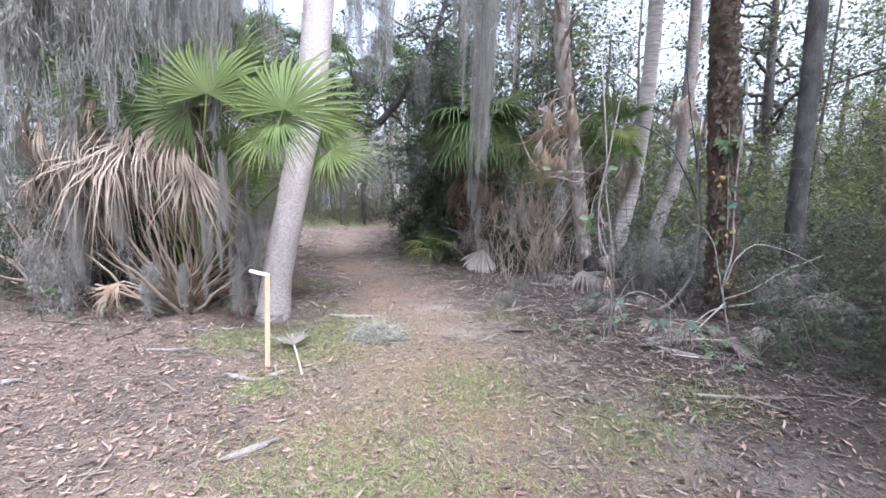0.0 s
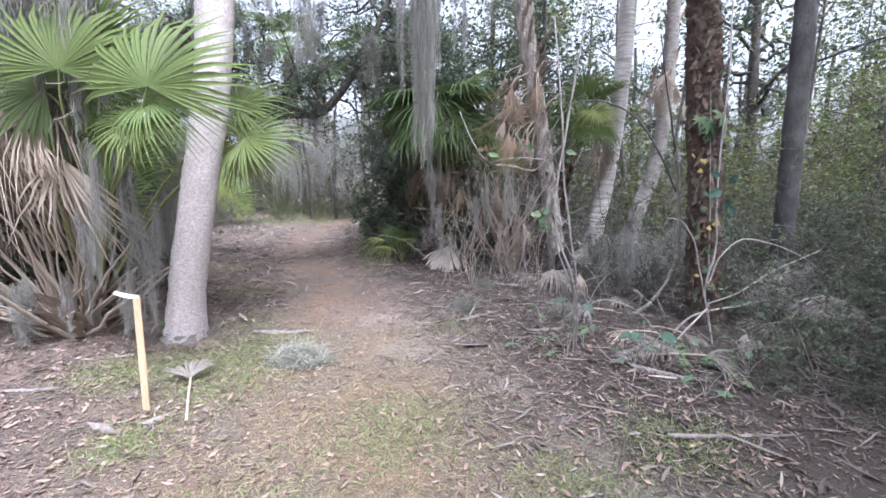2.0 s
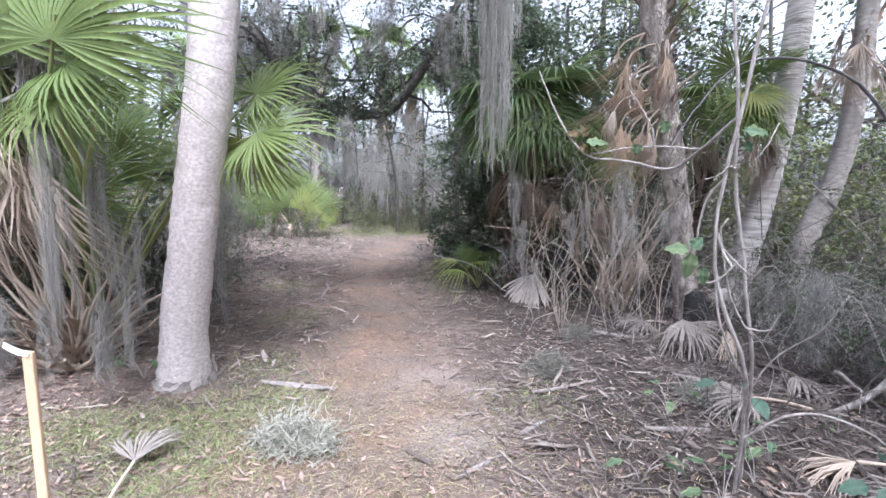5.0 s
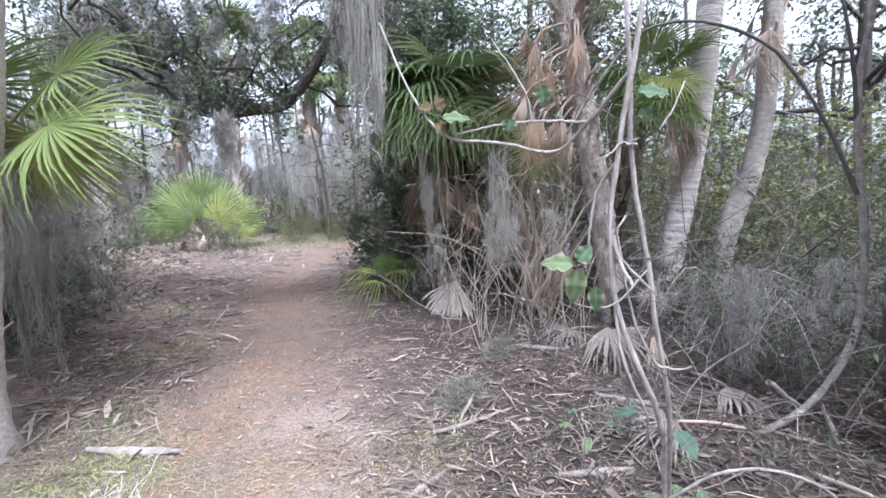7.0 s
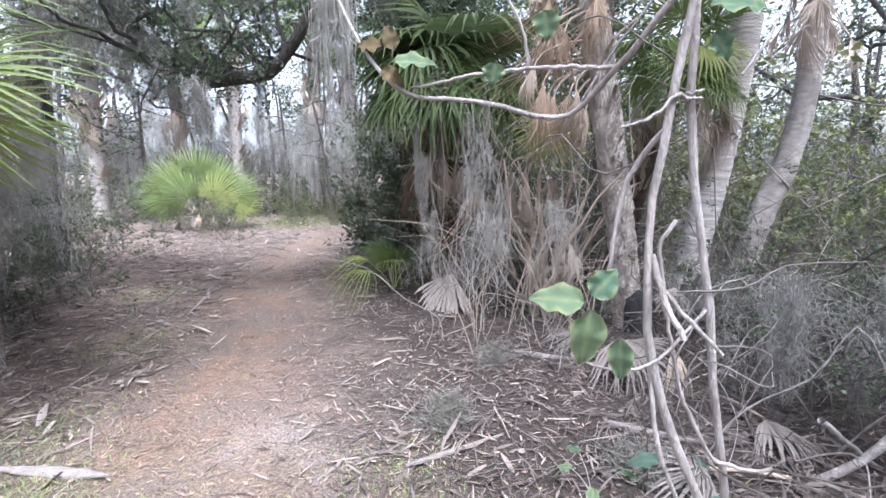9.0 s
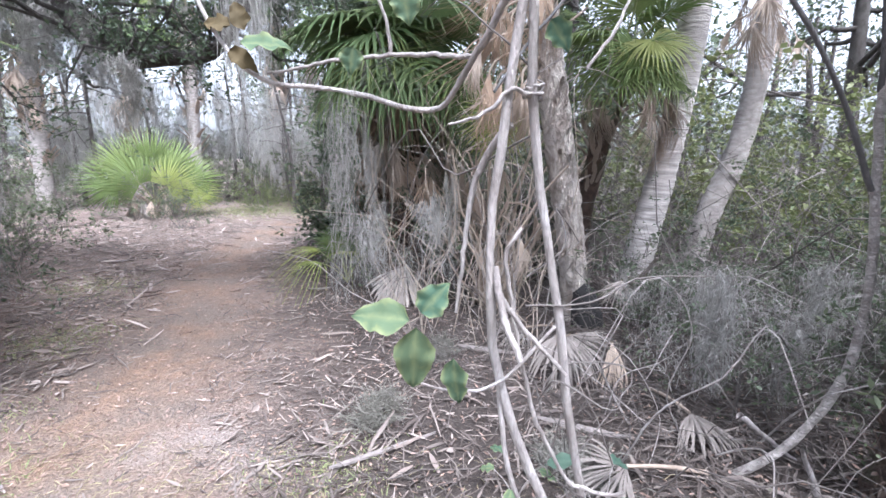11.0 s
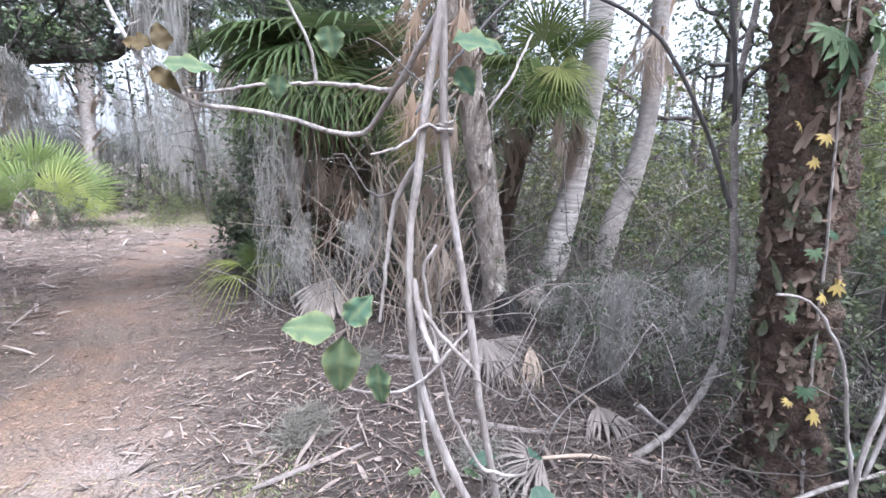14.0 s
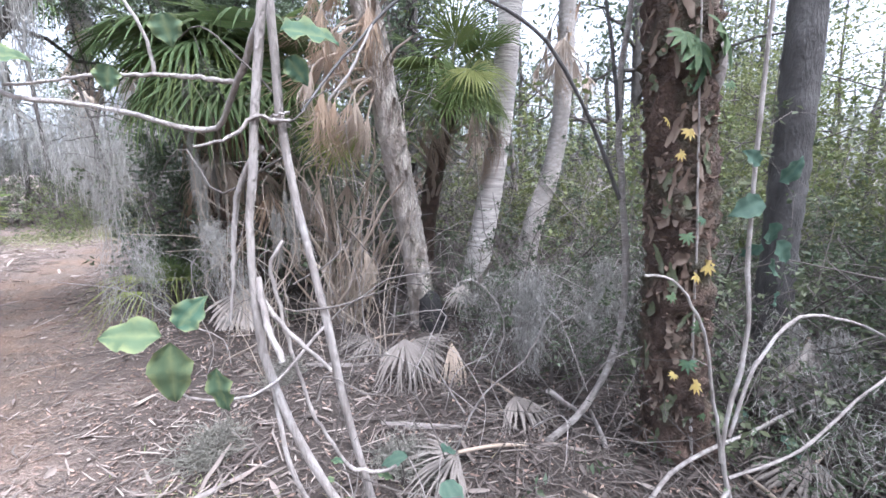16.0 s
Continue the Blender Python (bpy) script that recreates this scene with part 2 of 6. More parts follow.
def spread(n, steps, start, way, length, wander, droop=0.0, power=2.0):
    """Curving lines from start points along ways."""
    s = np.linspace(0, 1, steps)
    drift = np.cumsum(RNG.normal(0, 1, (n, steps, 3)), 1) * wander / math.sqrt(steps)
    drift[:, 0] = 0
    ln = np.broadcast_to(np.asarray(length, float), (n,))
    p = start[:, None] + way[:, None] * (s[None, :, None] * ln[:, None, None]) + drift * ln[:, None, None]
    p[:, :, 2] -= droop * ln[:, None] * s[None] ** power
    return p


def thing(name, at=(0, 0, 0), label="", category="", group="", kind=""):
    ob = new(name)
    ob.empty_display_size = 0.1
    ob.matrix_world = Matrix.Translation(at)
    return tagged(ob, label, category, group, kind)


def part(name, me, parent, m=None, label=""):
    ob = new(name, me)
    ob.parent = parent
    if m is not None:
        ob.matrix_local = m
    return tagged(ob, label)


def solo(name, me, at=(0, 0, 0), label="", category="", group="", kind="", turn=0.0, size=1.0):
    ob = new(name, me)
    ob.matrix_world = Matrix.LocRotScale(at, Euler((0, 0, turn)), (size,) * 3 if isinstance(size, float) else size)
    return tagged(ob, label, category, group, kind)


def smooth_line(points, steps):
    """A curve through a few control points."""
    q = np.asarray(points, float)
    d = np.concatenate([[0], np.cumsum(np.linalg.norm(np.diff(q, axis=0), axis=1))])
    m = np.gradient(q, d, axis=0)
    s = np.linspace(0, d[-1], steps)
    i = np.clip(np.searchsorted(d, s, side="right") - 1, 0, len(q) - 2)
    h = (d[i + 1] - d[i])[:, None]
    u = ((s - d[i])[:, None]) / h
    return (2 * u**3 - 3 * u**2 + 1) * q[i] + (u**3 - 2 * u**2 + u) * h * m[i] + (3 * u**2 - 2 * u**3) * q[i + 1] + (u**3 - u**2) * h * m[i + 1]


# ---- ground ----
TRAIL_Y = np.array([-40.0, 0.0, 3.0, 5.0, 6.4, 8.3, 10.3, 12.6, 14.8, 17.0, 20.0, 26.0, 60.0])
TRAIL_X = np.array([0.6, 0.6, 0.6, 0.3, 0.0, -0.75, -1.8, -2.5, -2.7, -2.3, -1.0, 3.0, 20.0])
TRAIL_W = np.array([1.5, 1.3, 1.1, 0.85, 0.6, 0.55, 0.5, 0.45, 0.45, 0.45, 0.5, 0.5, 0.5])


def trail(x, y):
    """Distance from the trail's middle line and its half width."""
    return np.abs(x - np.interp(y, TRAIL_Y, TRAIL_X)), np.interp(y, TRAIL_Y, TRAIL_W)


def lumps(x, y):
    return 0.5 * np.sin(1.7 * x + 0.6 * y) * np.cos(1.3 * y - 0.8 * x) + 0.3 * np.sin(4.1 * x - 1.1) * np.sin(3.7 * y + 0.4) + 0.2 * np.sin(9.3 * x + 2) * np.cos(8.1 * y)


def ground_z(x, y):
    x, y = np.asarray(x, float), np.asarray(y, float)
    d, w = trail(x, y)
    bank = np.clip((d - w - 0.2) / 2.2, 0, 1)
    near = np.clip(1.5 - np.hypot(x, y - 8) / 40, 0, 1)
    return near * (0.022 * lumps(x, y) * (0.5 + bank) + 0.11 * bank * bank * (3 - 2 * bank) - 0.012 * np.clip(1 - d / w, 0, 1))


def build_ground():
    fx, fy = np.arange(-9, 9.01, 0.1), np.arange(-2, 20.01, 0.1)
    out = np.array([0.4, 1, 2, 4, 8, 16, 32, 64, 128, 256, 500, 1000])
    xs = np.concatenate([-9 - out[::-1], fx, 9 + out])
    ys = np.concatenate([-2 - out[::-1], fy, 20 + out])
    gx, gy = np.meshgrid(xs, ys)
    v = np.stack([gx, gy, ground_z(gx, gy)], -1).reshape(-1, 3)
    a, b = len(xs), len(ys)
    i = (np.arange(b - 1)[:, None] * a + np.arange(a - 1)[None]).ravel()
    me = Build().add(v, np.stack([i, i + 1, i + 1 + a, i + a], -1)).mesh("ground", GROUND)
    d, w = trail(v[:, 0], v[:, 1])
    worn = np.clip(1.25 - d / w * 0.8 + 0.3 * lumps(v[:, 0] * 1.7, v[:, 1] * 1.7), 0, 1)
    sand = np.clip(0.7 * np.exp(-(((v[:, 0] - 0.8) / 0.35) ** 2 + ((v[:, 1] - 5.7) / 0.3) ** 2)) + 0.6 * np.exp(-(((v[:, 0] - 0.6) / 0.5) ** 2 + ((v[:, 1] - 6.4) / 0.3) ** 2)) + 0.75 * np.exp(-(((v[:, 0] - 2.6) / 0.5) ** 2 + ((v[:, 1] - 3.6) / 1.0) ** 2)), 0, 1) * np.clip(0.6 + lumps(v[:, 0] * 3, v[:, 1] * 3), 0, 1)
    along = np.clip(((v[:, 0] - 1.785) * 0.645 + (v[:, 1] - 4.738) * -1.480) / 2.606, -0.1, 1.3)
    off = np.hypot(v[:, 0] - 1.785 - along * 0.645, v[:, 1] - 4.738 - along * -1.480)
    sand = np.maximum(sand, 0.8 * np.exp(-((off / 0.16) ** 2)) * np.clip(0.75 + lumps(v[:, 0] * 3, v[:, 1] * 3), 0, 1))
    # right of the trail the soil is also darkened for the thicket's shade
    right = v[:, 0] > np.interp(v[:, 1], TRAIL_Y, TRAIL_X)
    shaded_humus = np.clip((d - w - 0.2 + 0.35 * lumps(v[:, 0] * 2, v[:, 1] * 2)) / 0.9, 0, 0.93) * right * np.clip((v[:, 1] - 2.5) / 1.5, 0, 1)
    for key, values in (("worn", worn), ("sandy", sand), ("shaded_humus", shaded_humus)):
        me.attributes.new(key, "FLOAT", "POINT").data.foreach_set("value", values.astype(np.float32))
    return tagged(new("ground", me), "bare brown forest soil with a worn orange trail", "ground", "", "structure")


build_ground()


def gz(x, y):
    return float(ground_z(x, y))


# ---- palm fronds ----
def fan_mesh(name, material, radius=0.75, segments=42, sweep=125, droop=0.25, crinkle=0.02, close=1.0, fused=0.45, hang=0.12):
    """A fan blade: hub at the origin, its middle rib along +y, its upper face towards +z."""
    a = np.radians(np.linspace(-sweep, sweep, segments)) + RNG.normal(0, 0.012, segments)
    step = math.radians(2 * sweep / segments)
    n = 7
    s = np.linspace(0, 1, n)
    ln = radius * (1 - 0.28 * (np.abs(a) / math.pi) ** 1.3) * RNG.uniform(0.88, 1.04, segments)
    tilt = a * close
    r = s[None] * ln[:, None]
    x, y = np.sin(tilt)[:, None] * r, np.cos(tilt)[:, None] * r
    z = -droop * radius * (r / radius) ** 2 * (0.6 + 0.4 * np.cos(a)[:, None]) + 0.1 * radius * np.abs(np.sin(a))[:, None] * s[None]
    tip = np.clip((s - 0.6) / 0.4, 0, 1) ** 1.5
    z = z - radius * hang * RNG.uniform(0.2, 2.2, segments)[:, None] * tip[None]
    p = np.stack([x, y, z], -1) + np.cumsum(RNG.normal(0, crinkle, (segments, n, 3)), 1) * radius * 0.3 * s[None, :, None]
    half = np.minimum(r * math.tan(step / 2) * 1.04, fused * radius * math.tan(step / 2) * 1.04)
    half = half * np.clip((1.02 - s[None]) / (1 - fused), 0.02, 1) ** 0.8
    side = np.stack([np.cos(tilt), -np.sin(tilt), np.zeros(segments)], -1)
    v, f = strips(p, half, side, 0.7, np.broadcast_to(np.array([0.0, 0, 1.0]), p.shape))
    return weld_hub(v, f, segments, n, 3).mesh(name, material)


def weld_hub(v, f, blades, n, c):
    """Joins the first points of all blades in one hub, so that the fan is one piece."""
    first = (np.arange(blades)[:, None] * n * c + np.arange(c)[None]).ravel()
    remap = np.arange(len(v))
    remap[first] = 0
    v[0] = v[first].mean(0)
    f = remap[f]
    start = f[:, 0] == f[:, 1]
    used, flat = np.unique(f, return_inverse=True)
    f = flat.reshape(f.shape)
    return Build().add(v[used], f[~start]).merge(f[start][:, 1:])


FANS = {
    "green": [fan_mesh("fan_blade", FAN_GREEN, 0.75, 46, 140, d, 0.02, 1.0, 0.36, 0.2) for d in (0.12, 0.3, 0.5)],
    "folded": [fan_mesh("fan_blade", FAN_GREEN, 0.8, 40, 108, d, 0.02, 1.0, 0.5, 0.2) for d in (0.15, 0.4)],
    "dark": [fan_mesh("fan_blade", FAN_DARK, 0.75, 40, 130, d, 0.015, 1.0) for d in (0.15, 0.35, 0.55)],
    "yellow": [fan_mesh("fan_blade", FAN_YELLOW, 0.75, 36, 120, d, 0.015, 1.0) for d in (0.3, 0.6)],
    "sparse": [fan_mesh("fan_blade", FAN_YELLOW, 0.75, 16, 75, d, 0.03, 1.0, 0.22, 0.5) for d in (0.9, 1.2)],
    "ragged": [fan_mesh("dry_fan_blade", FAN_DEAD, 0.8, 26, 100, d, 0.1, 0.8, 0.16, h) for d, h in ((0.5, 0.5), (0.8, 0.6), (0.35, 0.8))],
    "dead": [fan_mesh("dry_fan_blade", FAN_DEAD, 0.75, 30, 100, d, 0.11, c, 0.22, 0.25) for d, c in ((0.3, 0.2), (0.5, 0.3), (0.2, 0.12), (0.6, 0.42))],
    "rust": [fan_mesh("dry_fan_blade", FAN_RUST, 0.85, 22, 85, d, 0.17, c, 0.12, 0.5) for d, c in ((0.3, 0.2), (0.5, 0.3), (0.2, 0.14), (0.6, 0.45))],
    "weathered": [fan_mesh("dry_fan_blade", FAN_WEATHERED, 0.75, 28, 85, d, 0.09, c, 0.4, 0.2) for d, c in ((0.2, 0.8), (0.4, 0.5), (0.3, 0.3), (0.5, 0.65))],
    "pleated": [fan_mesh("dry_fan_blade", FAN_BLEACHED, 0.75, 22, 60, d, 0.03, c, 0.82, 0.06) for d, c in ((0.15, 0.75), (0.3, 0.6))],
    "bleached": [fan_mesh("dry_fan_blade", FAN_BLEACHED, 0.75, 26, 75, d, 0.08, c, 0.5, 0.1) for d, c in ((0.15, 0.8), (0.3, 0.6))],
}


def aim(at, along, up, size=1.0):
    """A pose at a point whose +y looks along, with +z near up."""
    y = Vector(along).normalized()
    x = y.cross(Vector(up))
    if x.length < 1e-4:
        x = Vector((1, 0, 0))
    x.normalize()
    z = x.cross(y)
    m = Matrix((x, y, z)).transposed().to_4x4()
    return Matrix.Translation(at) @ m @ Matrix.Scale(size, 4)


def frond(palm, kind, foot, hub, along, up=(0, 0, 1), size=1.0, which=None, thick=0.011):
    """A leaf of a palm: its blade, with its stalk as a piece of it. Places are in the world."""
    o = palm.matrix_world.translation
    foot, hub, along = Vector(foot) - o, Vector(hub) - o, Vector(along)
    me = FANS[kind][int(RNG.integers(len(FANS[kind]))) if which is None else which]
    m = aim(hub, along, up, size)
    blade = part("frond", me, palm, m)
    mid = (foot + hub) / 2 + Vector((0, 0, 0.1 * (hub - foot).length))
    line = smooth_line([foot, mid, hub, hub + along.normalized() * 0.12 * size], 9)
    back = m.inverted()
    line = np.array([tuple(back @ Vector(q)) for q in line])
    b = Build().add(*tubes(line, np.linspace(thick * 1.5, thick * 0.6, 9) / size, 5))
    stalk = new("stalk", b.mesh("stalk", PETIOLE if kind in ("green", "folded", "dark", "yellow", "sparse") else DRY_STALK))
    stalk.parent = blade
    return blade


def crown(palm, centre, count, kinds, lift=(0.1, 1.2), reach=(0.5, 0.9), size=(0.8, 1.1), turn=(0, 2 * math.pi), nod=0.55):
    """Leaves all round a palm's head; lift in radians over the level."""
    for i in range(count):
        a = turn[0] + (turn[1] - turn[0]) * (i + RNG.uniform(0, 0.8)) / count
        e = RNG.uniform(*lift)
        d = np.array([math.cos(a) * math.cos(e), math.sin(a) * math.cos(e), math.sin(e)])
        ln = RNG.uniform(*reach)
        hub = np.array(centre) + d * ln
        along = d + np.array([0, 0, -nod - 0.3 * RNG.random()]) * math.cos(e)
        frond(palm, kinds[int(RNG.integers(len(kinds)))], centre, hub, along, (0, 0, 1) if e > -0.5 else (-d[0], -d[1], 0.6), RNG.uniform(*size))


def skirt(palm, axis, z0, z1, radius, count, size=(0.7, 1.0), turn=(0, 2 * math.pi), kinds=("dead",)):
    """Dead leaves hanging down along a trunk."""
    for i in range(count):
        a = RNG.uniform(*turn)
        z = RNG.uniform(z0, z1)
        d = np.array([math.cos(a), math.sin(a), 0])
        foot = np.array([axis[0], axis[1], z]) + d * radius * 0.8
        hub = foot + d * RNG.uniform(0.08, 0.3) + np.array([0, 0, RNG.uniform(-0.35, 0.05)])
        along = d * RNG.uniform(0.05, 0.45) + np.array([RNG.normal(0, 0.12), RNG.normal(0, 0.12), -1])
        frond(palm, kinds[int(RNG.integers(len(kinds)))], foot, hub, along, tuple(d), RNG.uniform(*size), thick=0.009)


def trunk_mesh(name, line, radii, material, sides=20, rings=0.0, rough=0.01, pitch=0.09):
    """A palm trunk along a curve, with leaf-scar rings and an uneven skin."""
    p, r = np.asarray(line), np.asarray(radii)
    v, f = tubes(p, r, sides)
    ax = np.repeat(p, sides, 0)
    out = v - ax
    h = ax[:, 2]
    ang = np.tile(np.arange(sides), len(p)) * 2 * math.pi / sides
    k = 1 + rings * (np.mod(h / pitch + 0.15 * np.sin(ang * 2), 1) - 0.5) + rough / 0.15 * (RNG.normal(0, 0.5, len(v)) + 0.8 * np.sin(ang * 3 + h * 4) * np.sin(h * 5 + ang))
    return Build().add(ax + out * k[:, None], f).mesh(name, material)


def trunk_line(points, step=0.05):
    q = np.asarray(points, float)
    total = np.linalg.norm(np.diff(q, axis=0), axis=1).sum()
    return smooth_line(points, max(8, int(total / step)))


def base_mesh(material, length, width):
    """One split leaf base: along +z, curling away towards +y."""
    n = 5
    s = np.linspace(0, 1, n)
    q = np.stack([RNG.normal(0, 0.01, n), 0.1 * s**2 + RNG.normal(0, 0.004, n), s * length], -1)
    w = np.linspace(1, 0.45, n) * width
    v, f = strips(q[None], w[None], np.array([[1.0, 0, 0]]), 0.5, np.array([[[0, -1.0, 0]] * n]))
    inner = v + np.array([0, -0.008, 0])
    rim = np.array([[0, 2], [2, 1], [1, 0]]) + 3 * (n - 1)
    return Build().add(np.concatenate([v, inner]), np.concatenate([f, f[:, ::-1] + len(v)])).merge(np.stack([rim[:, 0], rim[:, 1], rim[:, 1] + len(v), rim[:, 0] + len(v)], -1)).mesh("leaf_base", material, False)


BASES = {}


def boots(palm, line, r0, z0, z1, count, material, length=0.28, width=0.035, out=0.5):
    """Split leaf bases still clinging to a trunk."""
    key = (material.name, length, width)
    if key not in BASES:
        BASES[key] = [base_mesh(material, length, width) for _ in range(4)]
    o = palm.matrix_world.translation
    for _ in range(count):
        z, a = RNG.uniform(z0, z1), RNG.uniform(0, 6.283)
        d = Vector((math.cos(a), math.sin(a), 0))
        at = Vector([float(np.interp(z, line[:, 2], line[:, k])) for k in range(3)]) + d * r0 * 0.88 - o
        way = Vector((d.x * out + RNG.normal(0, 0.15), d.y * out + RNG.normal(0, 0.15), 1))
        m = aim(at, way, -d) @ Matrix.Rotation(radians(-90), 4, "X") @ Matrix.Scale(RNG.uniform(0.5, 1.2), 4)
        part("leaf_base", BASES[key][int(RNG.integers(4))], palm, m)


# ---- spanish moss ----
def moss_mesh(strands, length, width, ropes, n=9, thick=1.0, curly=2.2):
    """Matted curly strands gathered in ragged ropes, hanging from the origin."""
    s = np.linspace(0, 1, n)
    root = RNG.normal(0, 1, (ropes, 3)) * np.array([width * 0.6, width * 0.6, 0.05])
    reach = length * np.clip(RNG.gamma(5.0, 0.145, ropes), 0.2, 1.05)
    core = root[:, None] + np.cumsum(RNG.normal(0, 0.03, (ropes, n, 3)), 1)
    core[:, :, 2] = root[:, None, 2] - reach[:, None] * s[None]
    k = RNG.integers(0, ropes, strands)
    t0, t1 = RNG.uniform(0, 0.92, strands), np.zeros(strands)
    t1 = np.minimum(t0 + RNG.uniform(0.08, 0.3, strands), 1.0)
    t = t0[:, None] + (t1 - t0)[:, None] * s[None]
    idx = np.clip(t * (n - 1), 0, n - 1.001)
    lo = idx.astype(int)
    fr = (idx - lo)[:, :, None]
    p = core[k[:, None], lo] * (1 - fr) + core[k[:, None], lo + 1] * fr
    fat = width * 0.26 * (np.sin(np.pi * np.clip(t * 0.85 + 0.12, 0, 1)) + 0.12)
    p = p + RNG.normal(0, 1, (strands, 1, 3)) * fat[:, :, None] * np.array([1, 1, 0.3])
    p = p + np.cumsum(RNG.normal(0, 0.012, (strands, n, 3)), 1)
    a = RNG.uniform(0, math.pi, (strands, 1)) + np.cumsum(RNG.normal(0, 0.5, (strands, n)), 1)
    side = np.stack([np.cos(a), np.sin(a), np.zeros_like(a)], -1)
    w = np.broadcast_to(np.linspace(1, 0.5, n), (strands, n)) * RNG.uniform(0.0009, 0.0021, (strands, 1)) * thick
    b = Build().add(*strips(p, w, side))
    curls = int(strands * curly)
    i, j = RNG.integers(0, strands, curls), RNG.integers(0, n, curls)
    way = unit(RNG.normal(0, 1, (curls, 3)) + np.array([0, 0, -0.5]))
    q = spread(curls, 3, p[i, j], way, RNG.uniform(0.025, 0.085, curls), 0.5, 0.4)
    b.add(*strips(q, np.full((curls, 3), 0.0011 * thick), unit(np.cross(way, RNG.normal(0, 1, (curls, 3))))))
    return b.mesh("moss_strands", MOSS)


MOSS_SHORT = [moss_mesh(330, 0.75, 0.14, 7, 6, 1.0, 1.4) for _ in range(3)]


MOSS_TUFT = [moss_mesh(170, 0.5, 0.24, 9, 5, 1.2, 3.2) for _ in range(3)]
MOSS_MID = [moss_mesh(300, 1.3, 0.2, 10, 6, 1.2, 1.6) for _ in range(3)]
MOSS_COLUMN = [moss_mesh(700, 1.5, 0.16, 6, 5, 1.9, 1.3) for _ in range(3)]
MOSS_ROPE = [moss_mesh(420, 1.5, 0.15, 5, 5, 2.4, 1.6) for _ in range(3)]
MOSS_FAR = [moss_mesh(200, 1.4, 0.17, 9, 4, 2.6, 0.5) for _ in range(3)]


def moss(at, long=True, size=1.0, wide=1.0, far=False, label="grey spanish moss hanging in long strands from a branch"):
    pool = MOSS_ROPE if far == "rope" else MOSS_COLUMN if far == "column" else MOSS_TUFT if far == "tuft" else MOSS_MID if far == "mid" else MOSS_FAR if far else MOSS_MID if long else MOSS_SHORT
    return solo("spanish_moss", pool[int(RNG.integers(3))], at, label, "moss", "hanging spanish moss", "", RNG.uniform(0, 6.28), (wide, wide, size))


# ---- foliage ----
def leaves(b, at, way, length, width, fold=0.35, bend=0.2):
    """Folded pointed leaves at points, each along its own way."""
    n = len(at)
    s = np.linspace(0, 1, 3)
    ln = length * RNG.uniform(0.6, 1.2, n)
    p = at[:, None] + way[:, None] * (s[None, :, None] * ln[:, None, None])
    p[:, :, 2] -= bend * ln[:, None] * s[None] ** 2
    w = np.array([0.12, 1.0, 0.05])[None] * (width * RNG.uniform(0.7, 1.2, n))[:, None] * 0.5
    side = unit(np.cross(way, RNG.normal(0, 0.5, (n, 3)) + np.array([0, 0, 1.0])))
    b.add(*strips(p, w, side, fold))


def flat_leaves(b, at, length, width):
    """Cheap two-triangle leaves for crowns."""
    n = len(at)
    way = unit(RNG.normal(0, 1, (n, 3)) * np.array([1, 1, 0.7]))
    side = unit(np.cross(way, RNG.normal(0, 1, (n, 3))))
    ln, wd = (length * RNG.uniform(0.6, 1.3, n))[:, None], (width * RNG.uniform(0.6, 1.3, n))[:, None] * 0.5
    mid = at + way * ln * 0.45
    bow = np.cross(way, side) * ln * 0.12
    v = np.stack([at, mid + side * wd - bow, at + way * ln, mid - side * wd - bow], 1).reshape(-1, 3)
    b.add(v, np.arange(n * 4).reshape(-1, 4))


def limb_tree(height, spreadth, limbs, leaf_count, leaf_len, leaf_wide, trunk_r, bare=0.3, lean=0.0):
    """Wood and leaf builds of a broadleaf tree with an uneven crown."""
    wood, green = Build(), Build()
    top = np.array([lean * height, RNG.normal(0, 0.05) * height, height * 0.92])
    line = smooth_line([(0, 0, -0.1), tuple(top * np.array([0.3, 0.6, 0.35])), tuple(top * np.array([0.8, 1, 0.7])), tuple(top)], 14)
    wood.add(*tubes(line, np.linspace(trunk_r, trunk_r * 0.2, 14), 9))
    at = RNG.uniform(bare, 1, limbs)
    start = np.stack([np.interp(at * height * 0.92, line[:, 2], line[:, k]) for k in range(3)], -1)
    a = RNG.uniform(0, 6.283, limbs)
    way = unit(np.stack([np.cos(a), np.sin(a), RNG.uniform(0.0, 0.8, limbs)], -1))
    ln = spreadth * RNG.uniform(0.5, 1.1, limbs) * (1.15 - 0.6 * at)
    p = spread(limbs, 8, start, way, ln, 0.18, 0.1)
    wood.add(*tubes(p, np.linspace(1, 0.2, 8)[None] * (trunk_r * 0.4 * (1.2 - at))[:, None], 5))
    m = limbs * 4
    k, j = RNG.integers(0, limbs, m), RNG.integers(3, 8, m)
    w2 = unit(RNG.normal(0, 1, (m, 3)) + way[k] * 0.8)
    q = spread(m, 4, p[k, j], w2, spreadth * RNG.uniform(0.15, 0.4, m), 0.2, 0.15)
    wood.add(*tubes(q, np.linspace(1, 0.3, 4)[None] * np.full((m, 1), trunk_r * 0.07), 3))
    c = RNG.integers(0, m, leaf_count)
    pick = q[c, RNG.integers(1, 4, leaf_count)] + RNG.normal(0, 1, (leaf_count, 3)) * spreadth * 0.055
    flat_leaves(green, pick, leaf_len, leaf_wide)
    return wood, green


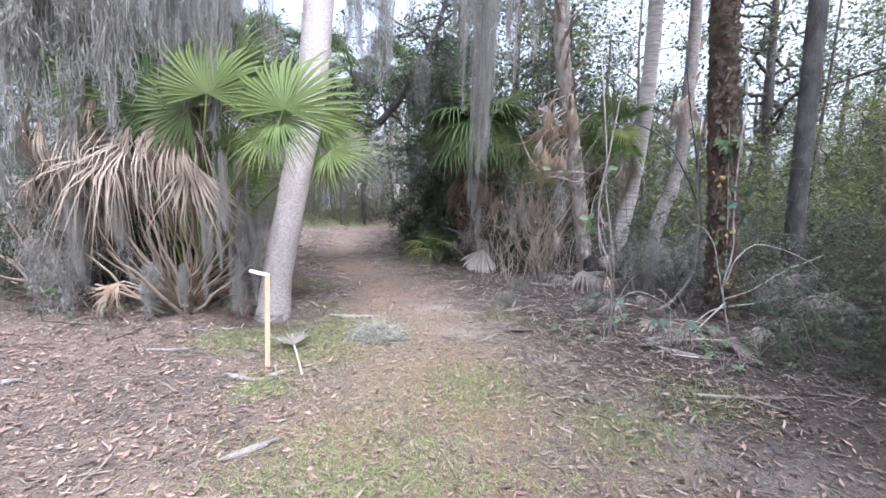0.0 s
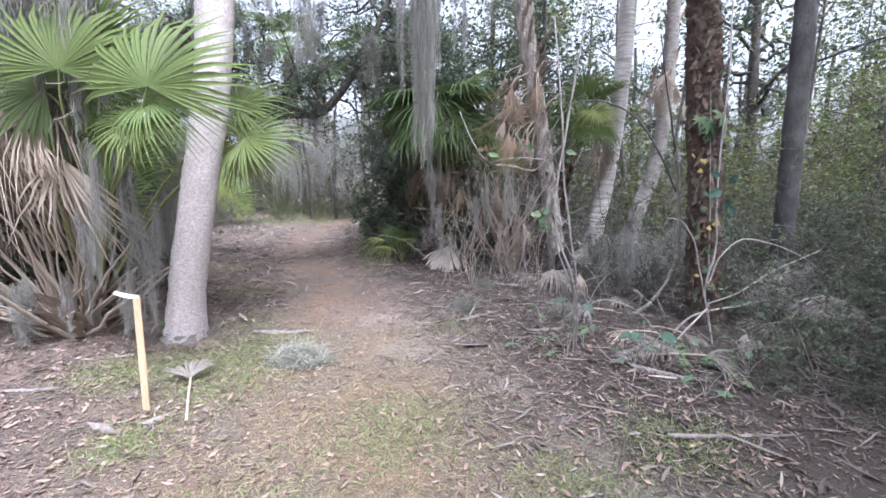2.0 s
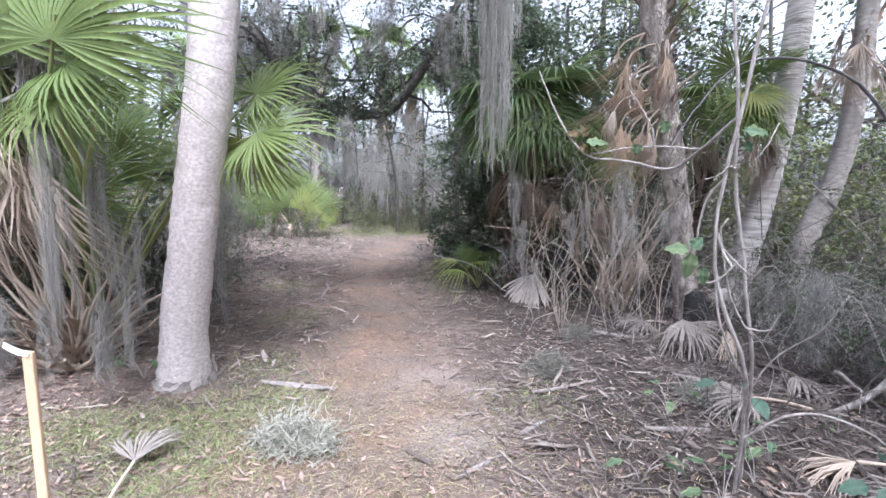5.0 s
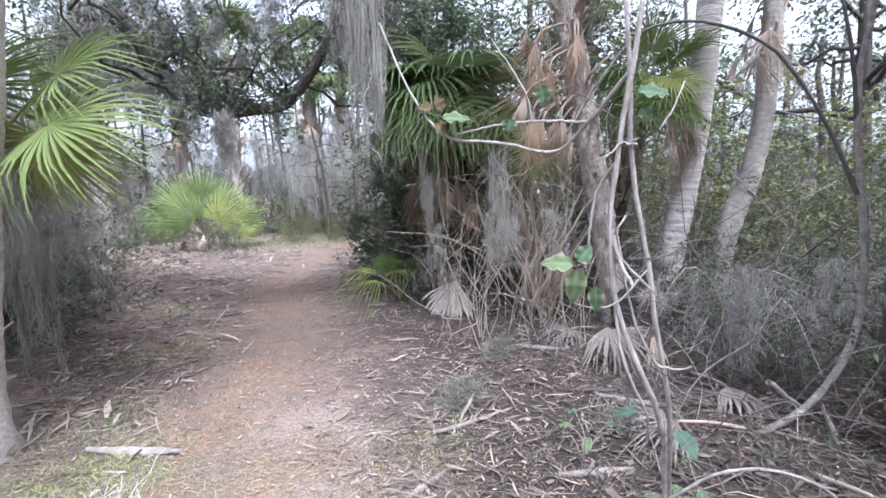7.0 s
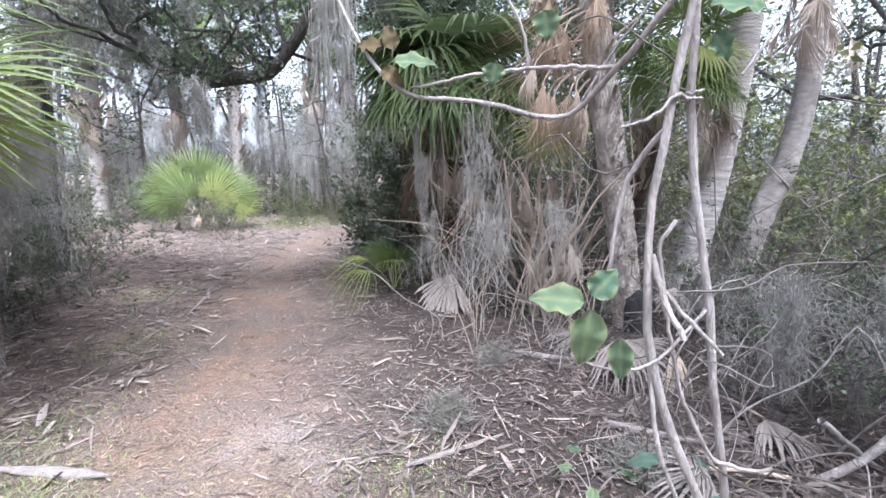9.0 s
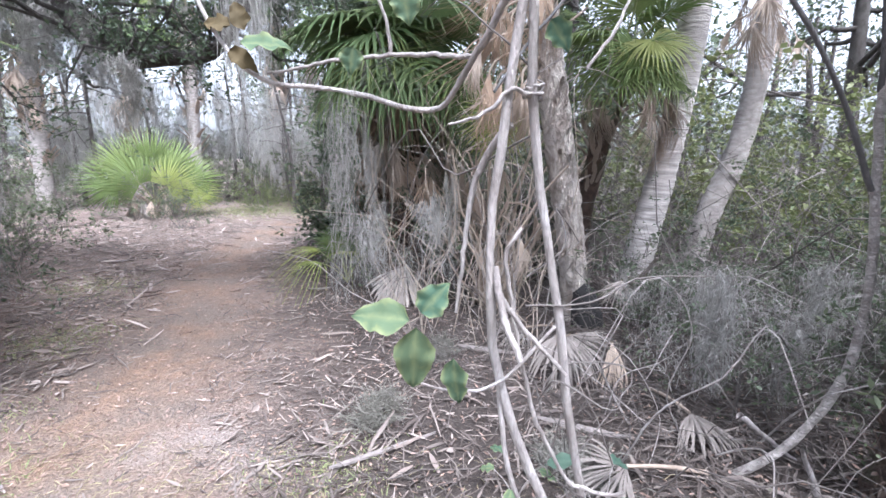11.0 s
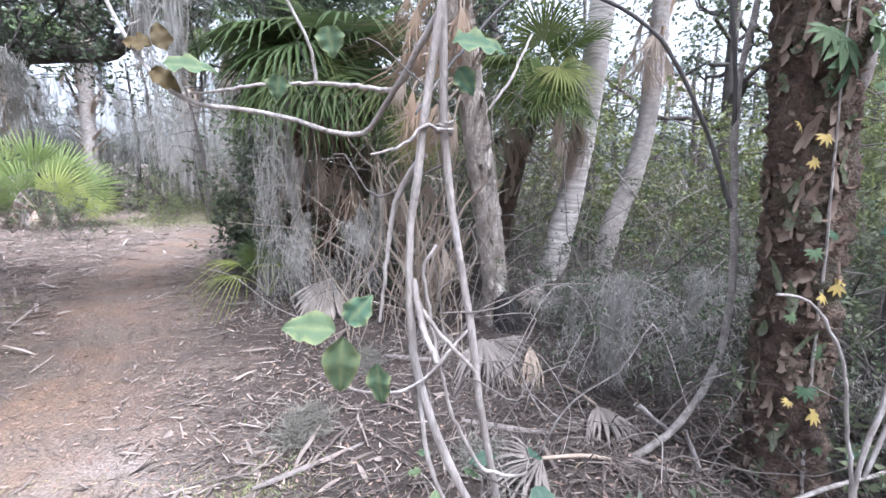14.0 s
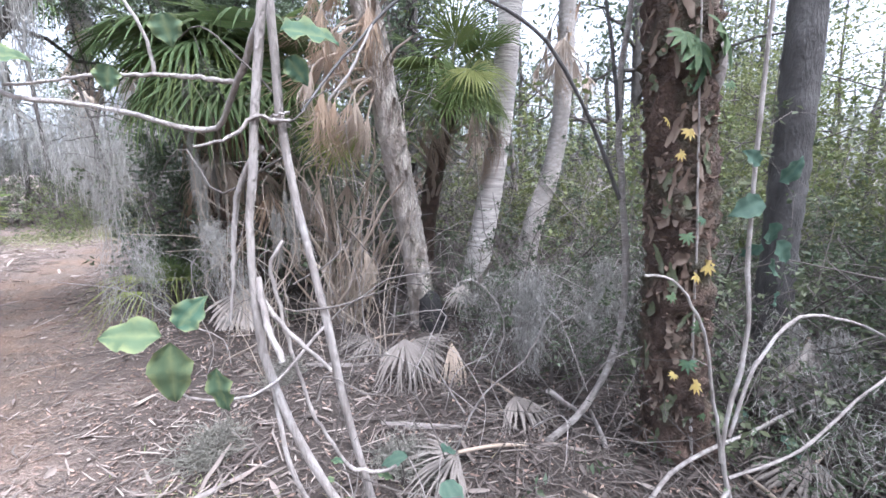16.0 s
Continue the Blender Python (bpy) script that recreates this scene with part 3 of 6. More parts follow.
def shrub_build(height, width, stems, leaf_count, leaf_len, leaf_wide, bent=0.3, rise=(0.5, 1.45)):
    wood, green = Build(), Build()
    a = RNG.uniform(0, 6.283, stems)
    e = RNG.uniform(*rise, stems)
    start = np.stack([np.cos(a), np.sin(a), a * 0], -1) * width * 0.15 * RNG.random((stems, 1))
    start[:, 2] = -0.05
    way = np.stack([np.cos(a) * np.cos(e), np.sin(a) * np.cos(e), np.sin(e)], -1)
    p = spread(stems, 7, start, way, height * RNG.uniform(0.6, 1.15, stems), bent, 0.2)
    wood.add(*tubes(p, np.linspace(1, 0.3, 7)[None] * RNG.uniform(0.004, 0.01, (stems, 1)), 3))
    m = stems * 4
    k, j = RNG.integers(0, stems, m), RNG.integers(2, 7, m)
    w2 = unit(RNG.normal(0, 1, (m, 3)) + np.array([0, 0, 0.25]))
    q = spread(m, 4, p[k, j], w2, width * RNG.uniform(0.15, 0.5, m), 0.4, 0.15)
    wood.add(*tubes(q, np.linspace(1, 0.4, 4)[None] * np.full((m, 1), 0.0026), 3))
    if leaf_count:
        c = RNG.integers(0, m, leaf_count)
        flat_leaves(green, q[c, RNG.integers(1, 4, leaf_count)] + RNG.normal(0, 0.02, (leaf_count, 3)), leaf_len, leaf_wide)
    return wood, green


def plant(name, meshes, at, label, category, group, turn=None, size=1.0, names=("woody_frame", "foliage")):
    """Places one plant of wood and leaf meshes on the ground."""
    ob = thing(name, (at[0], at[1], gz(at[0], at[1]) if len(at) < 3 else at[2]), label, category, group)
    m = Matrix.Rotation(RNG.uniform(0, 6.28) if turn is None else turn, 4, "Z") @ Matrix.Scale(size, 4)
    for nm, me in zip(names, meshes):
        if me:
            part(nm, me, ob, m)
    return ob

# ---- palms ----
def palm(name, at, label, group=""):
    return thing(name, (at[0], at[1], gz(*at)), label, "palm", group)


def local(ob, line):
    return np.asarray(line) - np.array(ob.matrix_world.translation)


# pale leaning cabbage palm beside the trail
p = palm("cabbage_palm", (-1.42, 5.82), "tall cabbage palm with a pale grey leaning trunk beside the trail")
line = trunk_line([(-1.45, 5.84, -0.15), (-1.38, 5.8, 0.35), (-1.16, 5.77, 1.35), (-0.92, 5.76, 2.4), (-0.8, 5.8, 3.6), (-0.72, 5.85, 5.0), (-0.7, 5.9, 7.2)], 0.035)
rad = np.interp(line[:, 2], [-0.1, 0.1, 0.45, 1.5, 7], [0.205, 0.19, 0.168, 0.155, 0.15])
part("trunk", trunk_mesh("trunk", local(p, line), rad, PALE_BARK, 28, 0.012, 0.006, 0.11), p)
foot = line[(line[:, 2] > -0.12) & (line[:, 2] < 0.13)]
part("root_base", trunk_mesh("root_base", local(p, foot), np.interp(foot[:, 2], [-0.1, 0.02, 0.12], [0.235, 0.212, 0.184]), GREY_BARK, 30, 0.05, 0.018, 0.05), p, label="dark stained fibrous foot")
crown(p, (-0.7, 5.9, 7.2), 9, ["green", "dark"], (-0.3, 1.2), (0.7, 1.1), (1.1, 1.4))

# clump of young palms behind the stake
p = palm("young_palm", (-2.5, 6.0), "stemless young palm with green fans over dry brown stalks")
frond(p, "folded", (-2.3, 5.9, 0.5), (-0.73, 4.61, 2.2), (0.12, 0.15, 0.9), (0.0, -0.9, 0.35), 0.9, 1, 0.012)
frond(p, "folded", (-2.3, 5.9, 0.5), (-1.55, 4.9, 2.37), (0.05, 0.1, 0.9), (0.1, -0.9, 0.3), 0.85, 0, 0.012)
frond(p, "green", (-2.3, 5.9, 0.5), (-0.91, 4.75, 2.01), (-0.35, -0.4, -0.3), (-0.1, -0.75, 0.65), 0.62, 1, 0.012)
frond(p, "green", (-2.3, 5.9, 0.5), (-0.8, 4.72, 2.14), (0.85, -0.05, 0.12), (-0.1, -0.7, 0.7), 0.68, 2, 0.012)
frond(p, "dark", (-2.3, 5.9, 0.5), (-1.84, 5.1, 2.28), (-0.55, -0.2, 0.45), (0.2, -0.95, 0.3), 0.85, 1, 0.012)
frond(p, "green", (-2.3, 6.0, 0.5), (-0.76, 5.98, 1.97), (0.9, 0.1, 0.3), (-0.2, -0.75, 0.6), 0.9, 1, 0.012)
frond(p, "green", (-2.3, 6.0, 0.5), (-0.9, 6.2, 2.3), (0.5, 0.2, 0.5), (-0.2, -0.7, 0.6), 0.85, 0, 0.012)
frond(p, "yellow", (-2.3, 6.0, 0.5), (-0.85, 6.05, 1.9), (0.12, 0.0, -0.95), (0.3, -0.8, 0.3), 0.62, 1, 0.012)
frond(p, "green", (-2.4, 5.9, 0.5), (-1.75, 5.5, 2.55), (0.1, -0.5, 0.9), (0, -1, 0.3), 1.0, 0, 0.012)
frond(p, "dark", (-2.5, 5.9, 0.5), (-2.3, 5.45, 2.15), (-0.35, -0.3, 0.7), (0.1, -1, 0.3), 0.95, 0, 0.012)
frond(p, "green", (-2.4, 5.9, 0.5), (-1.65, 5.6, 1.75), (0.1, -0.3, 0.8), (0.2, -1, 0.2), 0.7, 1, 0.012)
for foot, hub, along, up, s, k, w in (((-2.3, 5.9, 0.5), (-1.78, 5.2, 2.45), (0.1, -0.15, 0.9), (0.15, -1, 0.35), 0.95, "green", 1), ((-2.4, 5.9, 0.5), (-2.25, 5.15, 2.35), (-0.3, -0.2, 0.8), (0.1, -1, 0.4), 1.0, "dark", 1),
                                     ((-2.3, 5.9, 0.5), (-1.5, 5.15, 2.6), (0.3, -0.2, 0.8), (0.1, -1, 0.3), 0.9, "green", 0), ((-2.3, 5.9, 0.5), (-1.55, 5.25, 1.95), (0.3, -0.3, 0.5), (0.1, -1, 0.3), 0.6, "green", 1),
                                     ((-2.3, 5.9, 0.5), (-1.95, 5.45, 1.6), (0.05, -0.1, 1), (0.2, -1, 0), 0.75, "green", 0), ((-2.3, 5.9, 0.5), (-1.62, 5.35, 1.5), (0.15, -0.1, 1), (0.1, -1, 0), 0.6, "green", 1), ((-2.5, 5.9, 0.5), (-2.75, 5.2, 2.5), (-0.5, -0.2, 0.6), (0.2, -1, 0.4), 0.95, "dark", 1)):
    frond(p, k, foot, hub, along, up, s, w, 0.012)
for x, z, dx, sz in ((-2.1, 2.1, 0.05, 0.8), (-2.0, 2.05, 0.25, 0.75), (-2.25, 2.15, -0.1, 0.7), (-2.45, 2.2, -0.2, 0.75), (-2.75, 2.45, -0.35, 0.8), (-3.35, 2.2, 0.05, 0.8), (-3.45, 2.3, -0.25, 0.7)):
    frond(p, "dead", (-2.35, 5.9, 1.2), (x, 5.15, z), (dx, -0.25, -1), (RNG.normal(0, 0.5), -1, 0.1), sz, 0 if dx < 0 else 2)
crown(p, (-2.45, 6.1, 0.7), 8, ["green", "dark"], (0.85, 1.4), (1.2, 1.9), (0.8, 1.05), (0.4, 3.6), 0.25)
for a in range(9):
    x = -3.15 + 0.15 * a + RNG.normal(0, 0.05)
    z = RNG.uniform(1.75, 2.3)
    if a % 3 == 2:
        frond(p, "dead", (x * 0.4 - 1.5, 5.85, 0.9), (x, 5.4 + RNG.normal(0, 0.15), z), (RNG.normal(0, 0.22), RNG.normal(-0.2, 0.15), -1), (RNG.normal(0, 0.3), -1, 0.1), RNG.uniform(0.85, 1.25), int(RNG.integers(1, 4)))
    else:
        frond(p, "ragged", (x * 0.4 - 1.5, 5.85, 0.9), (x + 0.1, 5.4 + RNG.normal(0, 0.12), z), (RNG.normal(-0.1, 0.45), RNG.normal(-0.5, 0.15), -0.35), (RNG.normal(0, 0.2), -0.7, 0.8), RNG.uniform(0.9, 1.15))


def stalks(ob, centre, count, length, lift, turn, name="dry_stalk"):
    """Bare dry leaf stalks fanning out from a palm's foot."""
    o = np.array(ob.matrix_world.translation)
    for i in range(count):
        a, e = RNG.uniform(*turn), RNG.uniform(*lift)
        d = np.array([math.cos(a) * math.cos(e), math.sin(a) * math.cos(e), math.sin(e)])
        q = spread(1, 7, (np.array(centre) - o + RNG.normal(0, 0.06, 3) * np.array([1.6, 1.2, 0.2]))[None], d[None], RNG.uniform(*length), 0.05, 0.05)
        part(name, Build().add(*tubes(q, np.linspace(0.02, 0.008, 7)[None] * RNG.uniform(0.8, 1.3), 5)).mesh(name, DRY_STALK), ob)


frond(p, "rust", (-2.6, 5.5, 0.3), (-2.72, 5.15, 0.55), (-0.5, -0.25, -0.65), (0.1, -0.9, 0.3), 0.55, 3)
frond(p, "rust", (-2.6, 5.5, 0.3), (-2.8, 5.2, 0.5), (-0.7, -0.25, -0.5), (0.1, -0.9, 0.3), 0.5, 1)
stalks(p, (-2.45, 5.75, 0.05), 46, (0.7, 1.5), (0.5, 1.45), (2.6, 6.9))
frond(p, "dead", (-2.75, 5.65, 0.2), (-3.0, 5.35, 0.42), (-0.25, -0.3, -0.7), (-0.3, -0.9, 0.2), 0.55)
boots(p, np.array([(-2.45, 5.85, 0.0), (-2.45, 5.85, 0.9)]), 0.3, 0.05, 0.5, 60, FAN_DEAD, 0.35, 0.03, 0.9)

p = palm("shaggy_palm", (-4.1, 6.3), "old palm hidden by hanging dry brown fronds")
line = trunk_line([(-4.1, 6.3, -0.1), (-4.05, 6.3, 1.2), (-3.95, 6.3, 2.6)], 0.08)
part("trunk", trunk_mesh("trunk", local(p, line), np.full(len(line), 0.2), GREY_BARK, 16, 0.04, 0.01), p)
skirt(p, (-4.05, 6.3), 0.9, 2.6, 0.3, 42, (0.8, 1.2))
skirt(p, (-4.05, 6.2), 0.6, 1.2, 0.45, 12, (0.7, 1.0))
crown(p, (-3.95, 6.3, 2.6), 14, ["dark", "green"], (0.0, 1.3), (0.6, 1.0), (1.0, 1.3))
stalks(p, (-4.0, 5.9, 0.1), 24, (0.6, 1.3), (0.5, 1.4), (3.0, 6.5))

# palm with the rough leaning trunk, a black piece at its foot
p = palm("leaning_palm", (2.93, 8.4), "leaning palm with peeling rough grey bark and a black foot")
line = trunk_line([(2.95, 8.42, -0.1), (2.88, 8.38, 0.5), (2.68, 8.3, 1.6), (2.52, 8.25, 2.4), (2.3, 8.25, 3.6), (2.2, 8.3, 6.0)], 0.04)
rad = np.interp(line[:, 2], [0, 0.3, 1.5, 6], [0.15, 0.125, 0.12, 0.115])
part("trunk", trunk_mesh("trunk", local(p, line), rad, PEELING_BARK, 20, 0.06, 0.014, 0.07), p)
boots(p, line, 0.125, 0.3, 3.8, 70, PEELING_BARK, 0.11, 0.022, 0.1)
boots(p, line, 0.12, 2.3, 4.5, 50, FAN_DEAD, 0.3, 0.03, 0.5)
b = Build().add(*tubes(np.array([(3.0, 8.25, 0.0), (2.99, 8.27, 0.2), (2.95, 8.3, 0.42), (2.92, 8.34, 0.5)]) - np.array(p.matrix_world.translation), np.array([0.16, 0.14, 0.1, 0.03]), 14))
part("charred_hollow", b.mesh("charred_hollow", BLACK_WOOD), p, label="black tapered piece at the trunk's foot")
for i in range(17):
    z = RNG.uniform(1.95, 3.1)
    frond(p, "dead" if i % 3 == 0 else "rust", (2.5, 8.3, z + 0.25), (RNG.uniform(1.95, 2.45), RNG.uniform(7.85, 8.2), z), (RNG.normal(-0.05, 0.18), RNG.normal(-0.1, 0.12), -1), (RNG.normal(0, 0.7), -0.8, 0.1), RNG.uniform(0.45, 0.8))
frond(p, "yellow", (2.4, 8.4, 2.0), (2.15, 8.35, 1.95), (-0.3, -0.3, -0.9), (0.2, -0.9, 0.3), 0.55, 0)
crown(p, (2.2, 8.3, 6.0), 6, ["dark", "green"], (-0.2, 1.2), (0.6, 1.0), (1.0, 1.3))

# white ringed palm, leaning the other way
p = palm("white_trunk_palm", (3.6, 9.05), "slender palm with a whitish ringed trunk rising from brush")
line = trunk_line([(3.58, 9.05, -0.1), (3.66, 9.02, 0.6), (3.82, 9.0, 1.6), (3.95, 9.0, 3.0), (3.98, 9.0, 4.6), (3.9, 9.05, 7.0)], 0.03)
rad = np.interp(line[:, 2], [0, 0.5, 1.5, 7], [0.17, 0.15, 0.13, 0.115])
part("trunk", trunk_mesh("trunk", local(p, line), rad, RINGED_BARK, 22, 0.045, 0.007, 0.085), p)
crown(p, (3.9, 9.05, 7.0), 7, ["dark", "green"], (-0.2, 1.2), (0.6, 1.0), (1.0, 1.3))
boots(p, np.array([(3.6, 8.95, 0.0), (3.62, 8.95, 1.0)]), 0.16, 0.1, 0.45, 14, FAN_BLEACHED, 0.3, 0.035, 0.8)

p = palm("grey_palm", (5.0, 10.6), "leaning grey palm trunk among bare brush")
line = trunk_line([(4.72, 10.3, -0.1), (4.97, 10.3, 1.05), (5.13, 10.3, 1.52), (5.27, 10.3, 2.33), (5.3, 10.3, 3.1), (5.26, 10.3, 6.5)], 0.05)
part("trunk", trunk_mesh("trunk", local(p, line), np.interp(line[:, 2], [0, 2, 6], [0.16, 0.125, 0.11]), GREY_BARK, 16, 0.05, 0.012), p)
boots(p, line, 0.115, 2.6, 4.5, 60, FAN_RUST, 0.4, 0.03, -0.3)
skirt(p, (5.3, 10.3), 3.0, 4.2, 0.14, 8, (0.6, 0.8))
crown(p, (5.26, 10.3, 6.5), 7, ["dark", "green"], (-0.2, 1.2), (0.6, 1.0), (1.0, 1.3))

# thick palm with a skirt
p = palm("skirted_palm", (1.0, 9.75), "stout cabbage palm with dark fans over a dry skirt")
line = trunk_line([(0.95, 9.8, -0.1), (1.0, 9.75, 1.0), (1.1, 9.6, 2.6)], 0.06)
part("trunk", trunk_mesh("trunk", local(p, line), np.interp(line[:, 2], [0, 1, 2.6], [0.3, 0.26, 0.24]), SCALE_BARK, 20, 0.08, 0.03), p)
boots(p, line, 0.27, 0.2, 2.5, 110, SCALE_BARK, 0.3, 0.05, 0.5)
skirt(p, (1.1, 9.6), 1.6, 2.7, 0.26, 36, (0.75, 1.05), kinds=("rust", "rust", "dead"))
crown(p, (1.15, 9.55, 2.55), 22, ["dark", "dark", "green"], (-0.35, 1.3), (0.45, 0.8), (1.0, 1.25))
crown(p, (1.15, 9.5, 2.5), 9, ["dark", "green"], (-0.2, 0.9), (0.4, 0.7), (1.0, 1.2), (3.4, 6.0))

p = palm("slender_palm", (3.15, 9.4), "small palm with a drooping green head of fans")
line = trunk_line([(3.1, 9.5, -0.1), (3.15, 9.3, 1.2), (3.3, 8.9, 2.5)], 0.06)
part("trunk", trunk_mesh("trunk", local(p, line), np.full(len(line), 0.1), SCALE_BARK, 14, 0.06, 0.02), p)
boots(p, line, 0.1, 1.2, 2.5, 40, FAN_DEAD, 0.35, 0.03, 0.5)
crown(p, (3.4, 8.75, 2.3), 7, ["green", "dark", "green"], (0.0, 0.5), (0.1, 0.25), (0.55, 0.7), (3.2, 6.6))
crown(p, (3.3, 9.0, 2.4), 8, ["dark", "green"], (0.2, 1.3), (0.35, 0.7), (0.6, 0.85))
skirt(p, (3.3, 8.8), 1.9, 2.4, 0.12, 10, (0.5, 0.75))
frond(p, "yellow", (3.3, 8.85, 2.4), (3.42, 8.55, 2.6), (0.25, -0.4, -0.25), (0.1, -0.8, 0.6), 0.62, 0)
frond(p, "green", (3.3, 8.85, 2.4), (3.3, 8.5, 2.5), (-0.2, -0.3, -0.7), (-0.1, -0.9, 0.3), 0.7, 1)

# dry stalk bundle between them
p = palm("dry_palmetto", (2.15, 8.75), "dead palmetto with a bundle of pale dry stalks")
stalks(p, (2.15, 8.7, 0.05), 34, (0.8, 2.0), (0.9, 1.5), (0, 6.28))
skirt(p, (2.15, 8.7), 1.0, 1.9, 0.15, 9, (0.5, 0.8))
boots(p, np.array([(2.15, 8.7, 0.0), (2.15, 8.7, 2.0)]), 0.15, 0.1, 1.2, 26, FAN_BLEACHED, 0.4, 0.022, 0.8)

# low yellow palm at the trail's bend
p = palm("low_palm", (0.35, 9.55), "low young palm with yellowing fans at the thicket's edge")
for a, e, k, s in ((3.3, 0.9, "sparse", 0.6), (4.1, 0.7, "sparse", 0.6), (5.0, 1.0, "sparse", 0.5), (5.5, 1.1, "dark", 0.5), (6.1, 1.0, "dark", 0.5), (2.4, 1.1, "dark", 0.5), (4.6, 1.2, "green", 0.45)):
    d = np.array([math.cos(a) * math.cos(e), math.sin(a) * math.cos(e), math.sin(e)])
    c = np.array([0.35, 9.55, 0.05])
    frond(p, k, c, c + d * 0.5, d + np.array([0, 0, -0.3]), (0, 0, 1), s, 0, 0.006)

# far palms past the bend
p = palm("low_fan_palm", (-6.1, 14.6), "low bright green fan palm with bleached dead leaves below")
ACROSS, FORTH = np.array([0.78, 0.62, 0.0]), np.array([0.62, -0.78, 0.0])
for u, h, out, s, k, w in ((-0.7, 0.95, 0.1, 1.1, "folded", 1), (-0.45, 1.25, 0.0, 1.1, "folded", 0), (0.0, 1.4, -0.1, 1.15, "folded", 0), (0.4, 1.25, 0.0, 1.1, "folded", 1), (0.75, 1.0, 0.1, 1.1, "folded", 1), (-0.25, 0.95, 0.4, 1.0, "folded", 1), (0.3, 0.9, 0.45, 1.0, "yellow", 0), (0.85, 0.7, 0.2, 0.9, "yellow", 0)):
    ctr = np.array([-6.1, 14.5, 0.45])
    frond(p, k, ctr, ctr + ACROSS * u + FORTH * out + np.array([0, 0, h - 0.45]), ACROSS * u * 1.1 + np.array([0, 0, 0.9 * h - 0.5]) + FORTH * 0.15, FORTH + np.array([0, 0, 0.3]), s, w)
skirt(p, (-6.1, 14.5), 0.6, 0.9, 0.3, 14, (0.8, 1.1), kinds=("dead", "weathered"))
boots(p, np.array([(-6.1, 14.5, 0.0), (-6.1, 14.5, 1.0)]), 0.3, 0.0, 0.6, 50, FAN_DEAD, 0.4, 0.05, 0.9)
for x, y, h, r in ((-8.2, 16.5, 5.0, 0.2), (-7.0, 17.5, 6.0, 0.18), (-5.2, 19.5, 6.5, 0.2), (-4.2, 20.0, 5.5, 0.17), (-9.6, 15.0, 5.0, 0.2), (-2.6, 21.5, 6.5, 0.2)):
    p = palm("far_palm", (x, y), "distant palm with a brown boot-covered trunk and hanging dry fronds", "palms beyond the bend")
    line = trunk_line([(x, y, -0.1), (x + 0.1, y, h * 0.5), (x + 0.2, y, h)], 0.15)
    part("trunk", trunk_mesh("trunk", local(p, line), np.full(len(line), r), GREY_BARK, 12, 0.05, 0.02), p)
    boots(p, line, r, 1.2, h, 60, FAN_DEAD, 0.45, 0.06, 0.5)
    crown(p, (x + 0.2, y, h), 14, ["green", "dark"], (-0.3, 1.2), (0.7, 1.1), (1.2, 1.5))
    skirt(p, (x + 0.15, y), h * 0.6, h, r, 12, (0.9, 1.3))

# ---- broadleaf trees ----
t = thing("scaly_tree", (3.85, 6.02, gz(3.85, 6.02)), "dark tree with flaking red-brown bark and climbing leaves", "tree")
line = trunk_line([(3.96, 6.18, -0.15), (3.89, 6.16, 0.4), (3.79, 6.13, 1.4), (3.69, 6.13, 2.3), (3.58, 6.15, 3.5), (3.45, 6.2, 6.5)], 0.03)
rad = np.interp(line[:, 2], [0, 0.25, 0.8, 6.5], [0.2, 0.165, 0.142, 0.12])
part("trunk", trunk_mesh("trunk", local(t, line), rad, SCALE_BARK, 30, 0.09, 0.03, 0.11), t)


def plate_mesh(material):
    """One ragged curled bark plate, about 9 cm tall, its face towards +y."""
    n = 6
    s = np.linspace(-1, 1, n)
    q = np.stack([RNG.normal(0, 0.006, n), 0.002 + 0.014 * s**2 * RNG.uniform(0.2, 1.5) + 0.008 * (s > 0.3), s * 0.045], -1)
    w = np.array([0.35, 0.85, 1, 0.9, 0.7, 0.3]) * 0.024 * RNG.uniform(0.6, 1.3, n)
    v, f = strips(q[None], w[None], np.array([[1.0, 0, RNG.normal(0, 0.2)]]), 0.25, np.array([[[0, -1.0, 0]] * n]))
    return Build().add(v, f).mesh("bark_plate", material, False)


BARK_PLATE = leafy("bark_plates", (0.21, 0.145, 0.108), (0.085, 0.06, 0.048), (0.27, 0.22, 0.175), 0, 0.9, 30)
LICHEN = surface("lichen_bark", (0.15, 0.17, 0.09), (0.1, 0.11, 0.07), (0.25, 0.25, 0.18), 30)
PLATES = [plate_mesh(BARK_PLATE if k < 6 else LICHEN) for k in range(8)]


def plates(ob, line, rad, z0, z1, count):
    o = ob.matrix_world.translation
    for _ in range(count):
        z, a = RNG.uniform(z0, z1), RNG.uniform(0, 6.283)
        r = float(np.interp(z, line[:, 2], rad))
        d = Vector((math.cos(a), math.sin(a), 0))
        at = Vector([float(np.interp(z, line[:, 2], line[:, k])) for k in range(3)]) + d * r - o
        m = aim(at, d, (RNG.normal(0, 0.35), RNG.normal(0, 0.35), 1)) @ Matrix.Diagonal((RNG.uniform(0.4, 1.1), 0.7, RNG.uniform(0.6, 1.9), 1))
        part("bark_plate", PLATES[int(RNG.integers(8))], ob, m)


